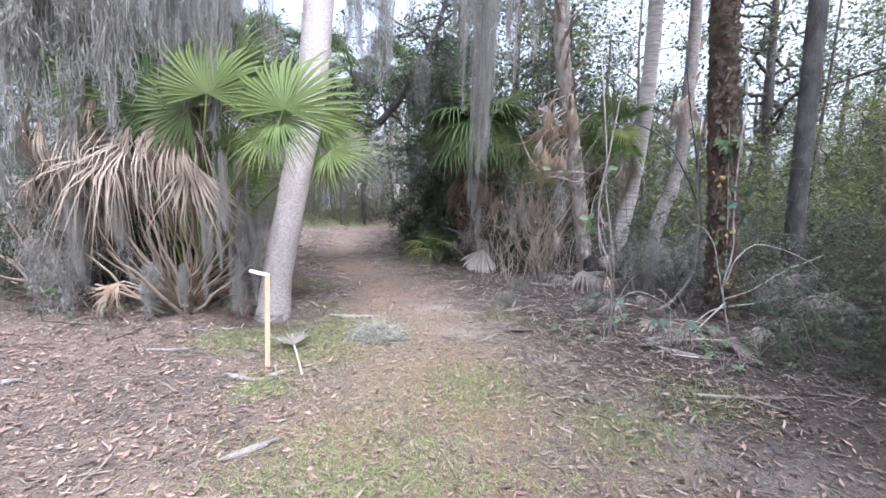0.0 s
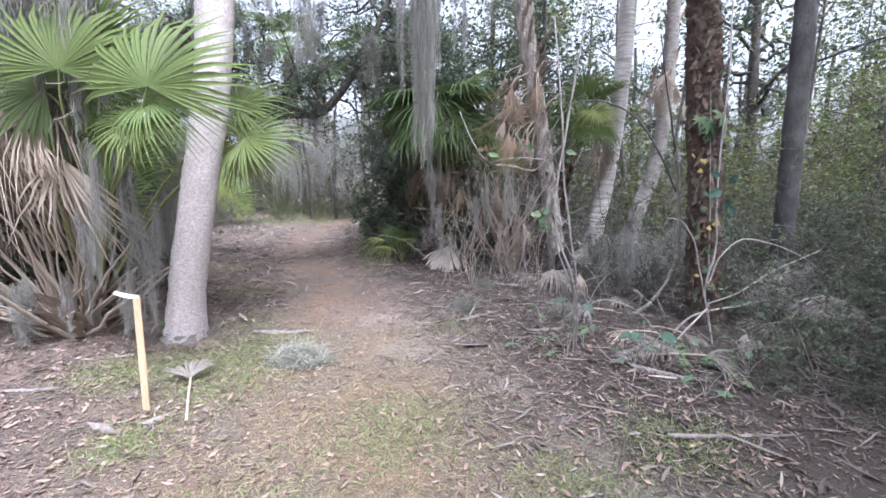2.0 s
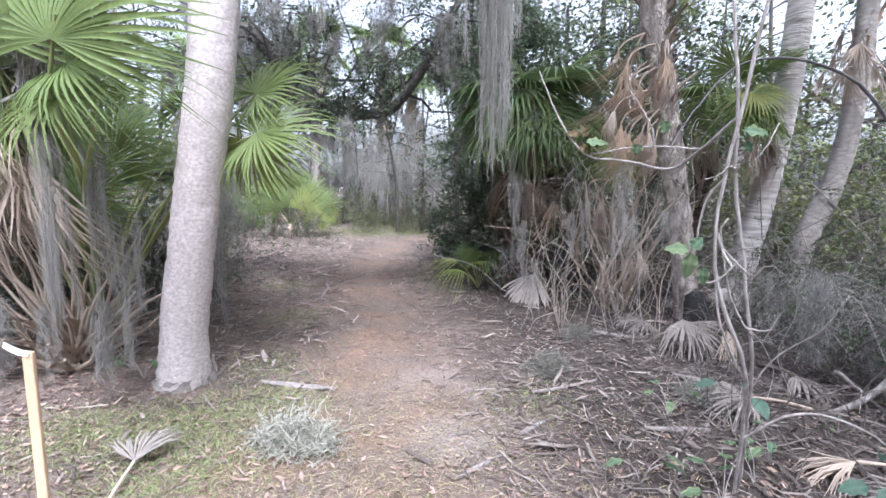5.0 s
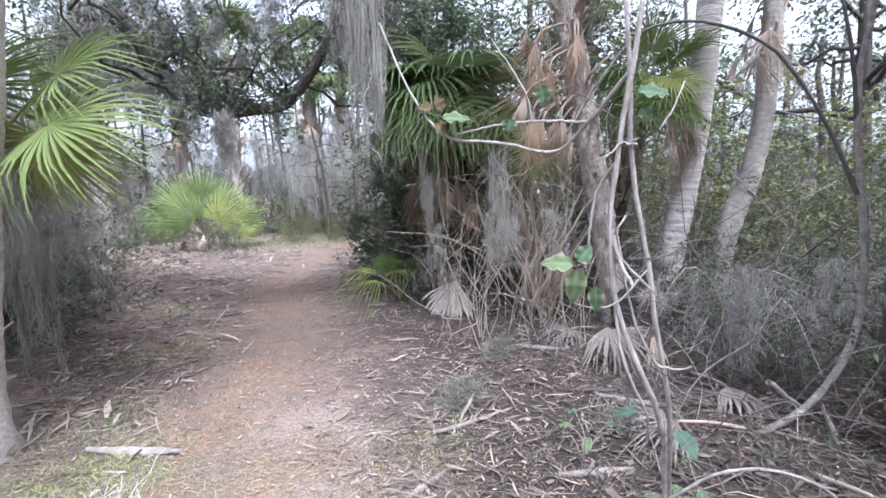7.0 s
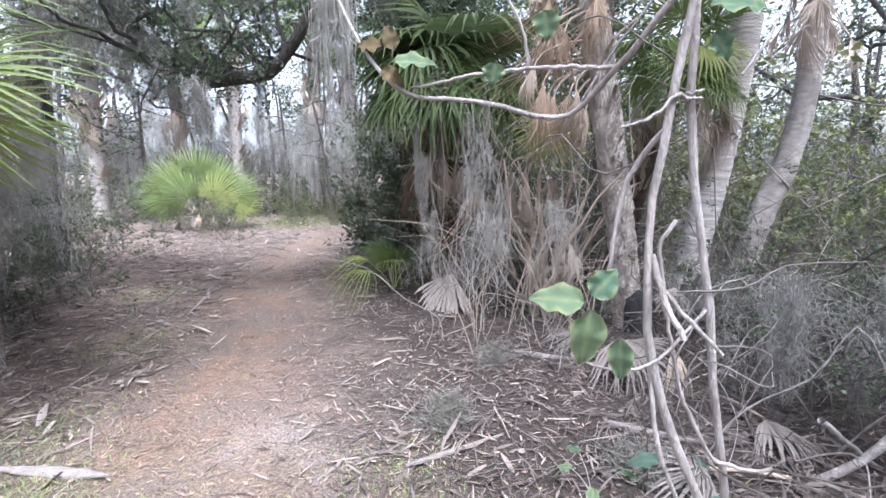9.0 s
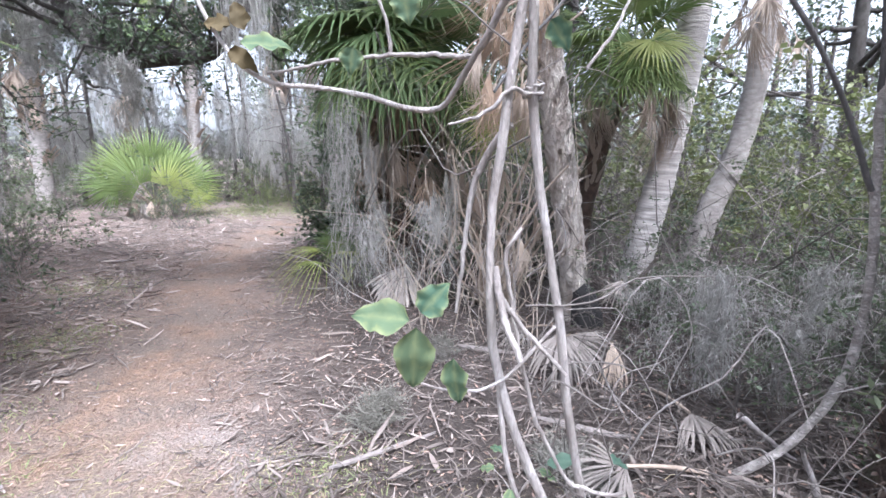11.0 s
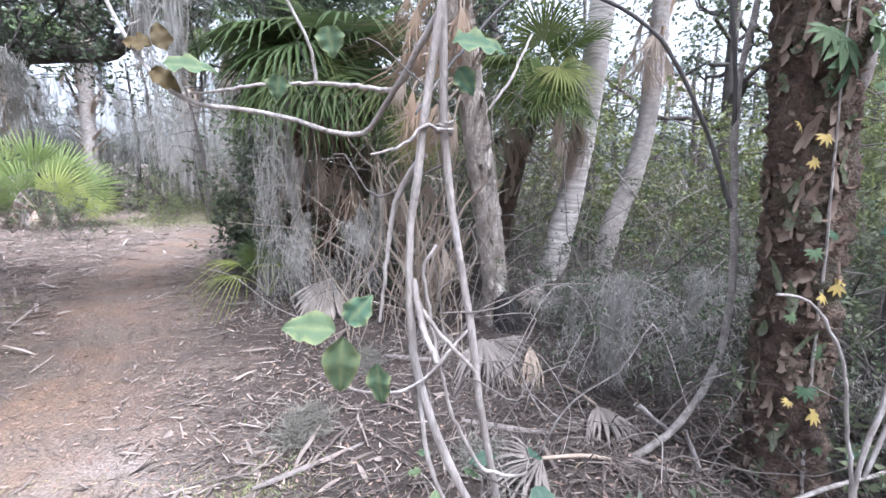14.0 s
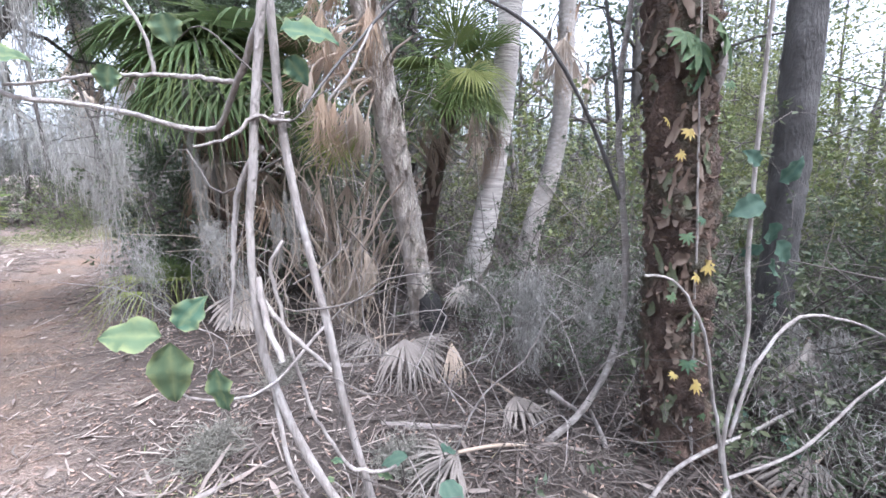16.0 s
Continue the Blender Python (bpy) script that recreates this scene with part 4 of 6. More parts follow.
plates(t, line, rad, 0.05, 2.9, 300)
n = 900
z, u = RNG.uniform(0.0, 3.6, n), RNG.uniform(0, 6.283, n)
ax = np.stack([np.interp(z, line[:, 2], line[:, k]) for k in range(3)], -1) - np.array(t.matrix_world.translation)
d = np.stack([np.cos(u), np.sin(u), u * 0], -1)
b = Build()
leaves(b, ax + d * (np.interp(z, line[:, 2], rad) + 0.002)[:, None], unit(d * 0.5 + RNG.normal(0, 0.5, (n, 3)) + np.array([0, 0, 0.4])), 0.04, 0.028, 0.6, 0.1)
tagged(part("bark_crust", b.mesh("bark_crust", BARK_PLATE, False), t), kind="stuff")
q = smooth_line([(3.84, 6.05, 1.9), (3.84, 6.04, 2.03), (3.83, 6.04, 2.16), (3.79, 6.04, 2.28)], 8) - np.array(t.matrix_world.translation)
part("pale_scar", Build().add(*tubes(q, np.array([0.008, 0.022, 0.034, 0.038, 0.036, 0.03, 0.02, 0.006]), 10)).mesh("pale_scar", WHITE_WOOD), t, label="smooth whitish bare wood")
# crown above the view, its leaves and place set to shade the thicket
wood, green = limb_tree(3.5, 3.0, 24, 3600, 0.1, 0.055, 0.1, 0.1)
part("crown_wood", wood.mesh("crown_wood", OAK_BARK), t, Matrix.Translation((0.3, 0.1, 4.5)))
part("crown", green.mesh("crown", OAK_LEAF), t, Matrix.Translation((0.3, 0.1, 4.5)))

p = palm("dark_palm", (5.0, 6.55), "dark grey smooth straight palm trunk among green shrubs")
line = trunk_line([(5.02, 6.6, -0.1), (4.95, 6.55, 0.8), (4.86, 6.5, 2.5), (4.8, 6.5, 4.5), (4.8, 6.5, 7.5)], 0.05)
part("trunk", trunk_mesh("trunk", local(p, line), np.interp(line[:, 2], [0, 0.5, 7], [0.14, 0.1, 0.092]), DARK_BARK, 20, 0.03, 0.012), p)
crown(p, (4.8, 6.5, 7.5), 14, ["dark", "green"], (-0.2, 1.2), (0.6, 1.0), (1.0, 1.3))

# live oak with a level limb over the trail's end
t = thing("live_oak", (-5.0, 9.6, gz(-5.0, 9.6)), "spreading dark live oak with a level mossy limb", "tree")
o = np.array(t.matrix_world.translation)
wood, green = Build(), Build()
main = smooth_line([(-5.0, 9.6, -0.1), (-4.8, 9.6, 2.0), (-4.2, 9.4, 3.4), (-3.4, 9.15, 3.95), (-2.75, 9.0, 3.6), (-2.45, 9.0, 3.17), (-2.28, 9.0, 2.86), (-1.99, 9.0, 2.64), (-1.72, 9.0, 2.57), (-1.3, 9.0, 2.59), (-0.83, 9.0, 2.64), (-0.59, 9.0, 2.87), (-0.41, 9.0, 3.09), (-0.27, 9.0, 3.31), (0.1, 9.1, 4.0), (0.5, 9.3, 5.2)], 70)
wood.add(*tubes(main - o, np.interp(np.linspace(0, 1, 70), [0, 0.3, 0.45, 0.65, 0.8, 1], [0.34, 0.2, 0.12, 0.075, 0.06, 0.03]), 10))
m = 76
k = RNG.integers(18, 70, m)
way = unit(RNG.normal(0, 1, (m, 3)) * np.array([1, 0.8, 0.5]) + np.array([0, 0.2, 0.75]))
br = spread(m, 9, main[k] - o, way, RNG.uniform(0.5, 2.3, m), 0.2, 0.1)
right = RNG.integers(56, 66, 14)
hang = spread(14, 9, main[right] - o, unit(RNG.normal(0, 0.5, (14, 3)) + np.array([0.5, 0.3, -0.35])), RNG.uniform(0.5, 1.2, 14), 0.2, 0.25)
br, m = np.concatenate([br, hang]), m + 14
wood.add(*tubes(br, np.linspace(1, 0.2, 9)[None] * RNG.uniform(0.012, 0.035, (m, 1)), 5))
m2 = 720
k, j = RNG.integers(0, m, m2), RNG.integers(2, 9, m2)
tw = spread(m2, 6, br[k, j], unit(RNG.normal(0, 1, (m2, 3))), RNG.uniform(0.2, 0.6, m2), 0.25, 0.15)
wood.add(*tubes(tw, np.linspace(1, 0.4, 6)[None] * np.full((m2, 1), 0.004), 3))
c = RNG.integers(0, m2, 14500)
flat_leaves(green, tw[c, RNG.integers(1, 6, 14500)] + RNG.normal(0, 0.06, (14500, 3)), 0.06, 0.028)
part("woody_frame", wood.mesh("woody_frame", OAK_BARK), t)
part("foliage", green.mesh("foliage", OAK_LEAF), t)
for x, z, sz, w in ((-2.75, 3.6, 0.75, 1.0), (-2.6, 3.4, 0.8, 0.9), (-2.45, 3.15, 0.6, 0.9), (-2.2, 2.8, 0.35, 0.9), (-2.05, 2.7, 0.35, 0.8), (-1.73, 2.55, 0.55, 0.55), (-1.0, 2.6, 0.4, 0.4), (-2.9, 3.7, 0.9, 1.2), (-3.2, 3.9, 1.0, 1.2), (-3.5, 3.9, 1.1, 1.2), (-1.6, 3.7, 0.5, 0.8), (-1.2, 3.6, 0.45, 0.7), (-2.35, 3.9, 0.8, 1.1), (-3.0, 4.1, 1.1, 1.3), (-2.0, 4.0, 0.7, 1.0), (-2.6, 4.2, 1.0, 1.2), (-3.8, 3.9, 1.2, 1.3), (-0.9, 4.0, 0.6, 0.8)):
    moss((x, 9.0, z), True, sz, w, "rope")
for i in range(16):
    k = int(RNG.integers(0, m))
    moss(tuple(br[k, int(RNG.integers(4, 9))] + o), True, RNG.uniform(0.25, 0.6), RNG.uniform(0.5, 0.9), "rope")

# far wood all round
FAR_TREES = []
for h, w, ln in ((9, 3.4, 0.15), (11, 3.8, 0.16), (7.5, 3.0, 0.14)):
    wood, green = limb_tree(h, w, 24, 2300, ln * 1.1, ln * 0.6, 0.2, 0.22)
    FAR_TREES.append((wood.mesh("woody_frame", OAK_BARK), green.mesh("foliage", OAK_LEAF)))
wood, green = limb_tree(9, 3.4, 34, 15000, 0.12, 0.075, 0.2, 0.28)
UNDER = limb_tree(4.4, 1.9, 24, 3800, 0.085, 0.045, 0.05, 0.05)
TALL = limb_tree(8.5, 3.0, 30, 3000, 0.1, 0.05, 0.07, 0.12)
TALL = (TALL[0].mesh("woody_frame", TWIG), TALL[1].mesh("foliage", SUNLIT_LEAF))
UNDER = (UNDER[0].mesh("woody_frame", TWIG), UNDER[1].mesh("foliage", SUNLIT_LEAF))
SHADE_TREE = (wood.mesh("woody_frame", OAK_BARK), green.mesh("foliage", OAK_LEAF))


def wood_or_shade_tree(x, y, size, meshes=None):
    return plant("wood_or_shade_tree", meshes or FAR_TREES[int(RNG.integers(3))], (x, y), "tall dark-leaved tree, of the surrounding wood or added for shade", "tree", "trees of the wood", None, size)


for i in range(38):
    a = RNG.uniform(-0.6, math.pi + 0.5)
    r = RNG.uniform(14.0, 34.0)
    x, y = 1.0 + math.cos(a) * r * 0.9, 5.0 + math.sin(a) * r
    d, w = trail(np.array(x), np.array(y))
    if d < 1.8 or (x > 5.5 and r < 22) or (x < -6 and y < 15) or (x < -3.5 and r < 27) or abs(math.atan2(y - 4, x - 1) - 2.17) < 0.16:
        continue
    wood_or_shade_tree(x, y, RNG.uniform(0.8, 1.25))
for x, y, s in ((1.5, 15.5, 0.9), (-0.2, 17.5, 1.0), (3.6, 14.0, 0.8), (0.3, 14.2, 0.7), (2.4, 18.5, 1.1), (12.0, 17.5, 1.2)):
    wood_or_shade_tree(x, y, s)
# unseen trees outside the view, added to shade the right-hand ground
for x, y, s in ((7.9, -0.5, 1.2), (5.9, -2.1, 1.15), (11.0, 2.6, 1.3), (8.3, 2.0, 1.0), (6.9, 0.9, 0.9)):
    wood_or_shade_tree(x, y, s, SHADE_TREE)
for x, y, h in ((-4.4, 18.6, 4.2), (-3.2, 18.8, 4.6), (-2.9, 17.4, 3.8), (-8.6, 15.8, 3.6), (-2.0, 19.5, 5.0), (-5.6, 18.4, 4.0), (-6.6, 18.9, 4.4), (-7.6, 18.2, 4.0), (-9.4, 18.6, 4.6), (-4.9, 20.4, 5.0), (-10.6, 17.2, 4.2), (-3.7, 17.2, 3.6), (-12.0, 19.0, 5.0)):
    t = thing("mossy_snag", (x, y, gz(x, y)), "thin grey tree hung all over with pale moss", "tree", "mossy trees beyond the bend")
    o = np.array([x, y, gz(x, y)])
    ln = smooth_line([(0, 0, -0.1), (RNG.normal(0, 0.15), 0, h * 0.5), (RNG.normal(0, 0.3), RNG.normal(0, 0.2), h)], 12)
    part("trunk", Build().add(*tubes(ln, np.linspace(0.07, 0.03, 12), 8)).mesh("trunk", OAK_BARK), t)
    for k in range(5):
        s0 = ln[6 + k]
        d = unit(RNG.normal(0, 1, 3) * np.array([1, 0.6, 0.2]))
        q = spread(1, 7, s0[None], d[None], RNG.uniform(0.6, 1.2), 0.1, 0.15)
        part("branch", Build().add(*tubes(q, np.linspace(0.025, 0.008, 7)[None], 5)).mesh("branch", OAK_BARK), t)
        for e in (3, 6):
            moss(tuple(q[0, e] + o), True, RNG.uniform(0.8, 1.4), RNG.uniform(1.0, 1.7), True)

# closed wood in the distance, one mass
b, wood = Build(), Build()
n = 150
u, r = RNG.uniform(-0.35, math.pi + 0.35, n), RNG.uniform(21, 38, n)
foot = np.stack([1 + np.cos(u) * r, 5 + np.sin(u) * r, u * 0 - 0.1], -1)
foot[np.abs(np.arctan2(foot[:, 1] - 4, foot[:, 0] - 1) - 2.17) < 0.11] += np.array([-8.0, -8.0, 0])
p = spread(n, 6, foot, np.tile(np.array([[0, 0, 1.0]]), (n, 1)), RNG.uniform(5, 9, n), 0.06)
wood.add(*tubes(p, np.linspace(0.14, 0.05, 6)[None] * RNG.uniform(0.6, 1.3, (n, 1)), 6))
k = RNG.integers(0, n, 34000)
at = p[k, RNG.integers(1, 6, 34000)] + RNG.normal(0, 1, (34000, 3)) * np.array([1.3, 1.3, 1.0])
at = np.concatenate([at, foot[RNG.integers(0, n, 12000)] + RNG.normal(0, 1, (12000, 3)) * np.array([1.8, 1.8, 0.1]) + np.array([0, 0, 1.0]) * RNG.gamma(2, 0.5, (12000, 1))])
at[:, 2] = np.maximum(at[:, 2], 0.1)
clear = (np.abs(np.arctan2(at[:, 1] - 4, at[:, 0] - 1) - 2.17) < 0.085) & (at[:, 2] > 1.8)
far = (np.hypot(at[:, 0] - 1, at[:, 1] - 5) > 18) & ~clear
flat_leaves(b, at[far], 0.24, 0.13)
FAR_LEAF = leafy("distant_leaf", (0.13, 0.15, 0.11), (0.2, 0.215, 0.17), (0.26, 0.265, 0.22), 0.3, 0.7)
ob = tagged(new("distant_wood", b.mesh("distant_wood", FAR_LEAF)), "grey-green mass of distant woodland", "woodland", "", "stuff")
tagged(part("distant_trunk", wood.mesh("distant_trunk", OAK_BARK), ob), kind="stuff")

# ---- shrubs and brush ----
RNG = np.random.default_rng(23)
GREEN_SHRUBS, DULL_SHRUBS, BARE_BRUSH = [], [], []
for i in range(3):
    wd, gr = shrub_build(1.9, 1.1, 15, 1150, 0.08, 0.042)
    GREEN_SHRUBS.append((wd.mesh("woody_frame", TWIG), gr.mesh("foliage", SUNLIT_LEAF)))
    wd, gr = shrub_build(1.5, 1.0, 15, 1050, 0.058, 0.024)
    DULL_SHRUBS.append((wd.mesh("woody_frame", TWIG), gr.mesh("foliage", DULL_LEAF)))
    wd, gr = shrub_build(1.3, 1.0, 20, 320, 0.04, 0.017, 0.75, (0.1, 1.2))
    BARE_BRUSH.append((wd.mesh("woody_frame", TWIG), gr.mesh("foliage", DULL_LEAF)))


def scatter(name, pool, count, xs, ys, label, category, group, size=(0.7, 1.2), keep=0.9):
    made = 0
    while made < count:
        x, y = RNG.uniform(*xs), RNG.uniform(*ys)
        d, w = trail(np.array(x), np.array(y))
        if d < w + keep or math.hypot(x - 3.85, y - 6.1) < 0.35 or math.hypot(x - 3.3, y - 5.6) < 0.75 or math.hypot(x - 2.85, y - 7.7) < 0.75 or (x > 0 and math.hypot(x - 2.1, y - 4.5) < 2.5):
            continue
        plant(name, pool[int(RNG.integers(len(pool)))], (x, y), label, category, group, None, RNG.uniform(*size))
        made += 1


scatter("bare_brush", BARE_BRUSH, 12, (2.8, 7.0), (6.6, 10.5), "grey leafless tangle of thin twigs", "brush", "bare brush", (0.5, 1.0), 2.0)
scatter("bare_brush", BARE_BRUSH, 12, (4.3, 7.0), (3.2, 6.6), "grey leafless tangle of thin twigs", "brush", "bare brush", (0.6, 1.0), 2.0)
scatter("bare_brush", BARE_BRUSH, 16, (2.5, 9.0), (10, 13), "grey leafless tangle of thin twigs", "brush", "bare brush", (0.9, 1.5), 2.0)
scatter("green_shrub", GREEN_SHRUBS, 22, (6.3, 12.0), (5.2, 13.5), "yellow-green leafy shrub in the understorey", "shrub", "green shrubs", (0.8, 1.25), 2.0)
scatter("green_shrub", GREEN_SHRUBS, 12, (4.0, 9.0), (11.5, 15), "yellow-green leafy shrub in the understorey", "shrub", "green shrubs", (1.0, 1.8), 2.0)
scatter("dull_shrub", DULL_SHRUBS, 12, (4.6, 8.0), (5.0, 9.5), "dull green small-leaved shrub", "shrub", "dull shrubs", (0.6, 1.0), 2.0)
scatter("dull_shrub", DULL_SHRUBS, 14, (0.3, 2.6), (10.6, 13.5), "dull green small-leaved shrub", "shrub", "dull shrubs", (0.9, 1.4), 0.9)
scatter("dull_shrub", DULL_SHRUBS, 22, (-12.0, -4.2), (12.0, 20), "dull green small-leaved shrub", "shrub", "dull shrubs", (0.45, 0.9), 1.2)
scatter("dull_shrub", DULL_SHRUBS, 12, (-7.0, -3.6), (6.8, 10.5), "dull green small-leaved shrub", "shrub", "dull shrubs", (0.8, 1.2), 1.6)
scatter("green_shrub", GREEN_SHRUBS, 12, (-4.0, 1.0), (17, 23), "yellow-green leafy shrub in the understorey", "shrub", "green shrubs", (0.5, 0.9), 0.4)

scatter("dull_shrub", DULL_SHRUBS, 12, (-13.0, -5.2), (16.2, 20), "dull green small-leaved shrub", "shrub", "dull shrubs", (0.8, 1.3), 1.2)
scatter("dull_shrub", DULL_SHRUBS, 10, (-16.0, -6.6), (4.0, 12), "dull green small-leaved shrub", "shrub", "dull shrubs", (1.2, 1.8), 2.0)
scatter("understorey_tree", [UNDER], 15, (8.5, 16.0), (7.0, 17), "slender sunlit yellow-green understorey tree", "tree", "understorey trees", (0.8, 1.25), 2.0)
scatter("understorey_tree", [TALL], 8, (9.0, 18.0), (5.0, 18), "slender sunlit yellow-green understorey tree", "tree", "understorey trees", (0.85, 1.15), 2.0)
scatter("understorey_tree", [TALL], 4, (2.5, 8.0), (13.0, 18), "slender sunlit yellow-green understorey tree", "tree", "understorey trees", (0.85, 1.15), 2.0)
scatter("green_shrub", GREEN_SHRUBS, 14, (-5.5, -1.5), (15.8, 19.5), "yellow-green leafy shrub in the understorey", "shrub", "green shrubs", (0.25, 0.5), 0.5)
scatter("dull_shrub", DULL_SHRUBS, 11, (-14.0, 4.0), (20, 26), "dull green small-leaved shrub", "shrub", "dull shrubs", (1.6, 2.6), 1.0)
THICKET = []
for i in range(2):
    wd, gr = shrub_build(0.95, 0.9, 20, 1400, 0.048, 0.022, 0.6, (0.15, 1.3))
    THICKET.append((wd.mesh("woody_frame", TWIG), gr.mesh("foliage", OAK_LEAF)))
scatter("dark_shrub", THICKET, 34, (4.2, 7.6), (3.4, 8.2), "dark small-leaved shrub tangled with grey twigs", "shrub", "dark shrubs", (0.7, 1.15), 1.6)
scatter("dark_shrub", THICKET, 7, (3.3, 6.2), (6.8, 9.2), "dark small-leaved shrub tangled with grey twigs", "shrub", "dark shrubs", (0.45, 0.8), 1.6)
# added behind the left clump to make its shaded hollow dark
scatter("dark_shrub", THICKET, 15, (-6.4, -3.5), (5.9, 7.8), "dark small-leaved shrub tangled with grey twigs", "shrub", "dark shrubs", (1.0, 1.5), 1.5)
scatter("dark_shrub", THICKET, 9, (1.2, 2.6), (9.6, 11.0), "dark small-leaved shrub tangled with grey twigs", "shrub", "dark shrubs", (0.8, 1.4), 1.2)
for x, y, sz in ((4.3, 4.9, 0.7), (4.6, 4.4, 0.8), (4.9, 5.3, 0.9), (4.45, 5.6, 0.6), (5.2, 4.6, 1.0), (3.95, 4.6, 0.4), (4.2, 4.1, 0.55), (4.8, 3.7, 0.8), (5.4, 3.9, 1.0), (3.6, 4.75, 0.3), (5.6, 5.2, 1.0), (4.1, 5.2, 0.45)):
    plant("dark_shrub", THICKET[int(RNG.integers(2))], (x, y), "dark small-leaved shrub tangled with grey twigs", "shrub", "dark shrubs", None, sz)
scatter("bare_brush", BARE_BRUSH, 8, (3.1, 5.2), (5.4, 7.6), "grey leafless tangle of thin twigs", "brush", "bare brush", (0.4, 0.75), 1.2)
scatter("dull_shrub", DULL_SHRUBS, 6, (3.2, 6.0), (4.8, 8.8), "dull green small-leaved shrub", "shrub", "dull shrubs", (0.35, 0.6), 1.6)
scatter("dull_shrub", DULL_SHRUBS, 12, (-24.0, -12.0), (14, 24), "dull green small-leaved shrub", "shrub", "dull shrubs", (1.4, 2.1), 1.2)
for x in np.arange(-14.5, -2.2, 0.95):
    y = 19.6 + RNG.normal(0, 0.5)
    if trail(np.array(x), np.array(y))[0] > 1.1:
        plant("dull_shrub", DULL_SHRUBS[int(RNG.integers(3))], (x, y), "dull green small-leaved shrub", "shrub", "dull shrubs", None, RNG.uniform(1.25, 1.8))
# dark evergreen at the thicket's corner
CORNER = limb_tree(4.8, 1.2, 44, 13000, 0.085, 0.04, 0.07, 0.03)
for x, y, s in ((0.2, 11.4, 1.0), (0.75, 11.9, 1.1), (0.0, 12.7, 0.95)):
    t = thing("evergreen_tree", (x, y, gz(x, y)), "dark small-leaved evergreen draped with moss", "tree", "evergreens at the bend")
    m = Matrix.Rotation(x * 7, 4, "Z") @ Matrix.Scale(s, 4)
    if x == 0.2:
        CORNER = (CORNER[0].mesh("woody_frame", OAK_BARK), CORNER[1].mesh("foliage", OAK_LEAF))
    part("woody_frame", CORNER[0], t, m)
    part("foliage", CORNER[1], t, m)

# ---- hanging moss ----
branch = thing("mossy_limb", (-7.0, 5.6, gz(-7.0, 5.6)), "oak with a long level limb hung with moss", "tree")
o = np.array(branch.matrix_world.translation)
main = smooth_line([(-7.0, 5.6, -0.1), (-6.9, 5.6, 2.4), (-6.0, 5.4, 3.9), (-4.0, 5.3, 4.2), (-2.0, 5.4, 4.3), (-0.3, 5.9, 4.45), (0.97, 6.4, 4.4), (1.9, 7.6, 4.7), (2.2, 9.0, 5.0)], 50)
b = Build().add(*tubes(main - o, np.interp(np.linspace(0, 1, 50), [0, 0.3, 1], [0.3, 0.16, 0.04]), 10))
part("limb", b.mesh("limb", OAK_BARK), branch)
for x, y, z, w, s in ((-3.05, 5.0, 4.15, 1.3, 1.55), (-3.2, 5.1, 4.15, 1.2, 1.35), (-2.4, 5.0, 4.2, 1.2, 1.2), (-2.5, 5.1, 4.15, 1.1, 1.4), (-1.95, 5.05, 4.2, 1.2, 1.0), (-1.5, 5.0, 4.25, 1.0, 1.5), (-1.62, 5.15, 4.25, 1.0, 1.3), (-1.25, 5.1, 4.3, 0.9, 1.25), (-3.6, 5.05, 4.15, 1.3, 1.8), (-4.0, 5.2, 4.1, 1.3, 1.9), (-4.3, 5.0, 4.1, 1.3, 1.6), (-2.8, 5.25, 4.15, 1.1, 1.5), (-2.0, 5.1, 4.2, 1.1, 1.35), (-2.75, 5.05, 4.15, 1.1, 1.25), (-3.35, 5.0, 4.15, 1.2, 1.5), (-1.8, 5.3, 4.2, 1.0, 1.6), (-3.8, 5.0, 4.1, 1.2, 1.7), (-2.15, 5.25, 4.2, 1.1, 1.45),
                      (-0.42, 5.9, 4.4, 0.8, 0.95), (-0.12, 6.0, 4.4, 0.8, 1.15), (0.15, 6.1, 4.4, 0.6, 0.7), (0.93, 6.4, 4.35, 0.55, 1.75), (1.04, 6.42, 4.35, 0.55, 1.55), (0.98, 6.36, 4.35, 0.6, 1.65), (0.85, 6.4, 4.35, 0.5, 1.4), (0.7, 6.35, 4.4, 0.5, 1.2), (1.3, 6.7, 4.45, 0.5, 1.0), (1.7, 7.3, 4.6, 0.6, 0.8)):
    moss((x, y, z), True, s, w, "column")
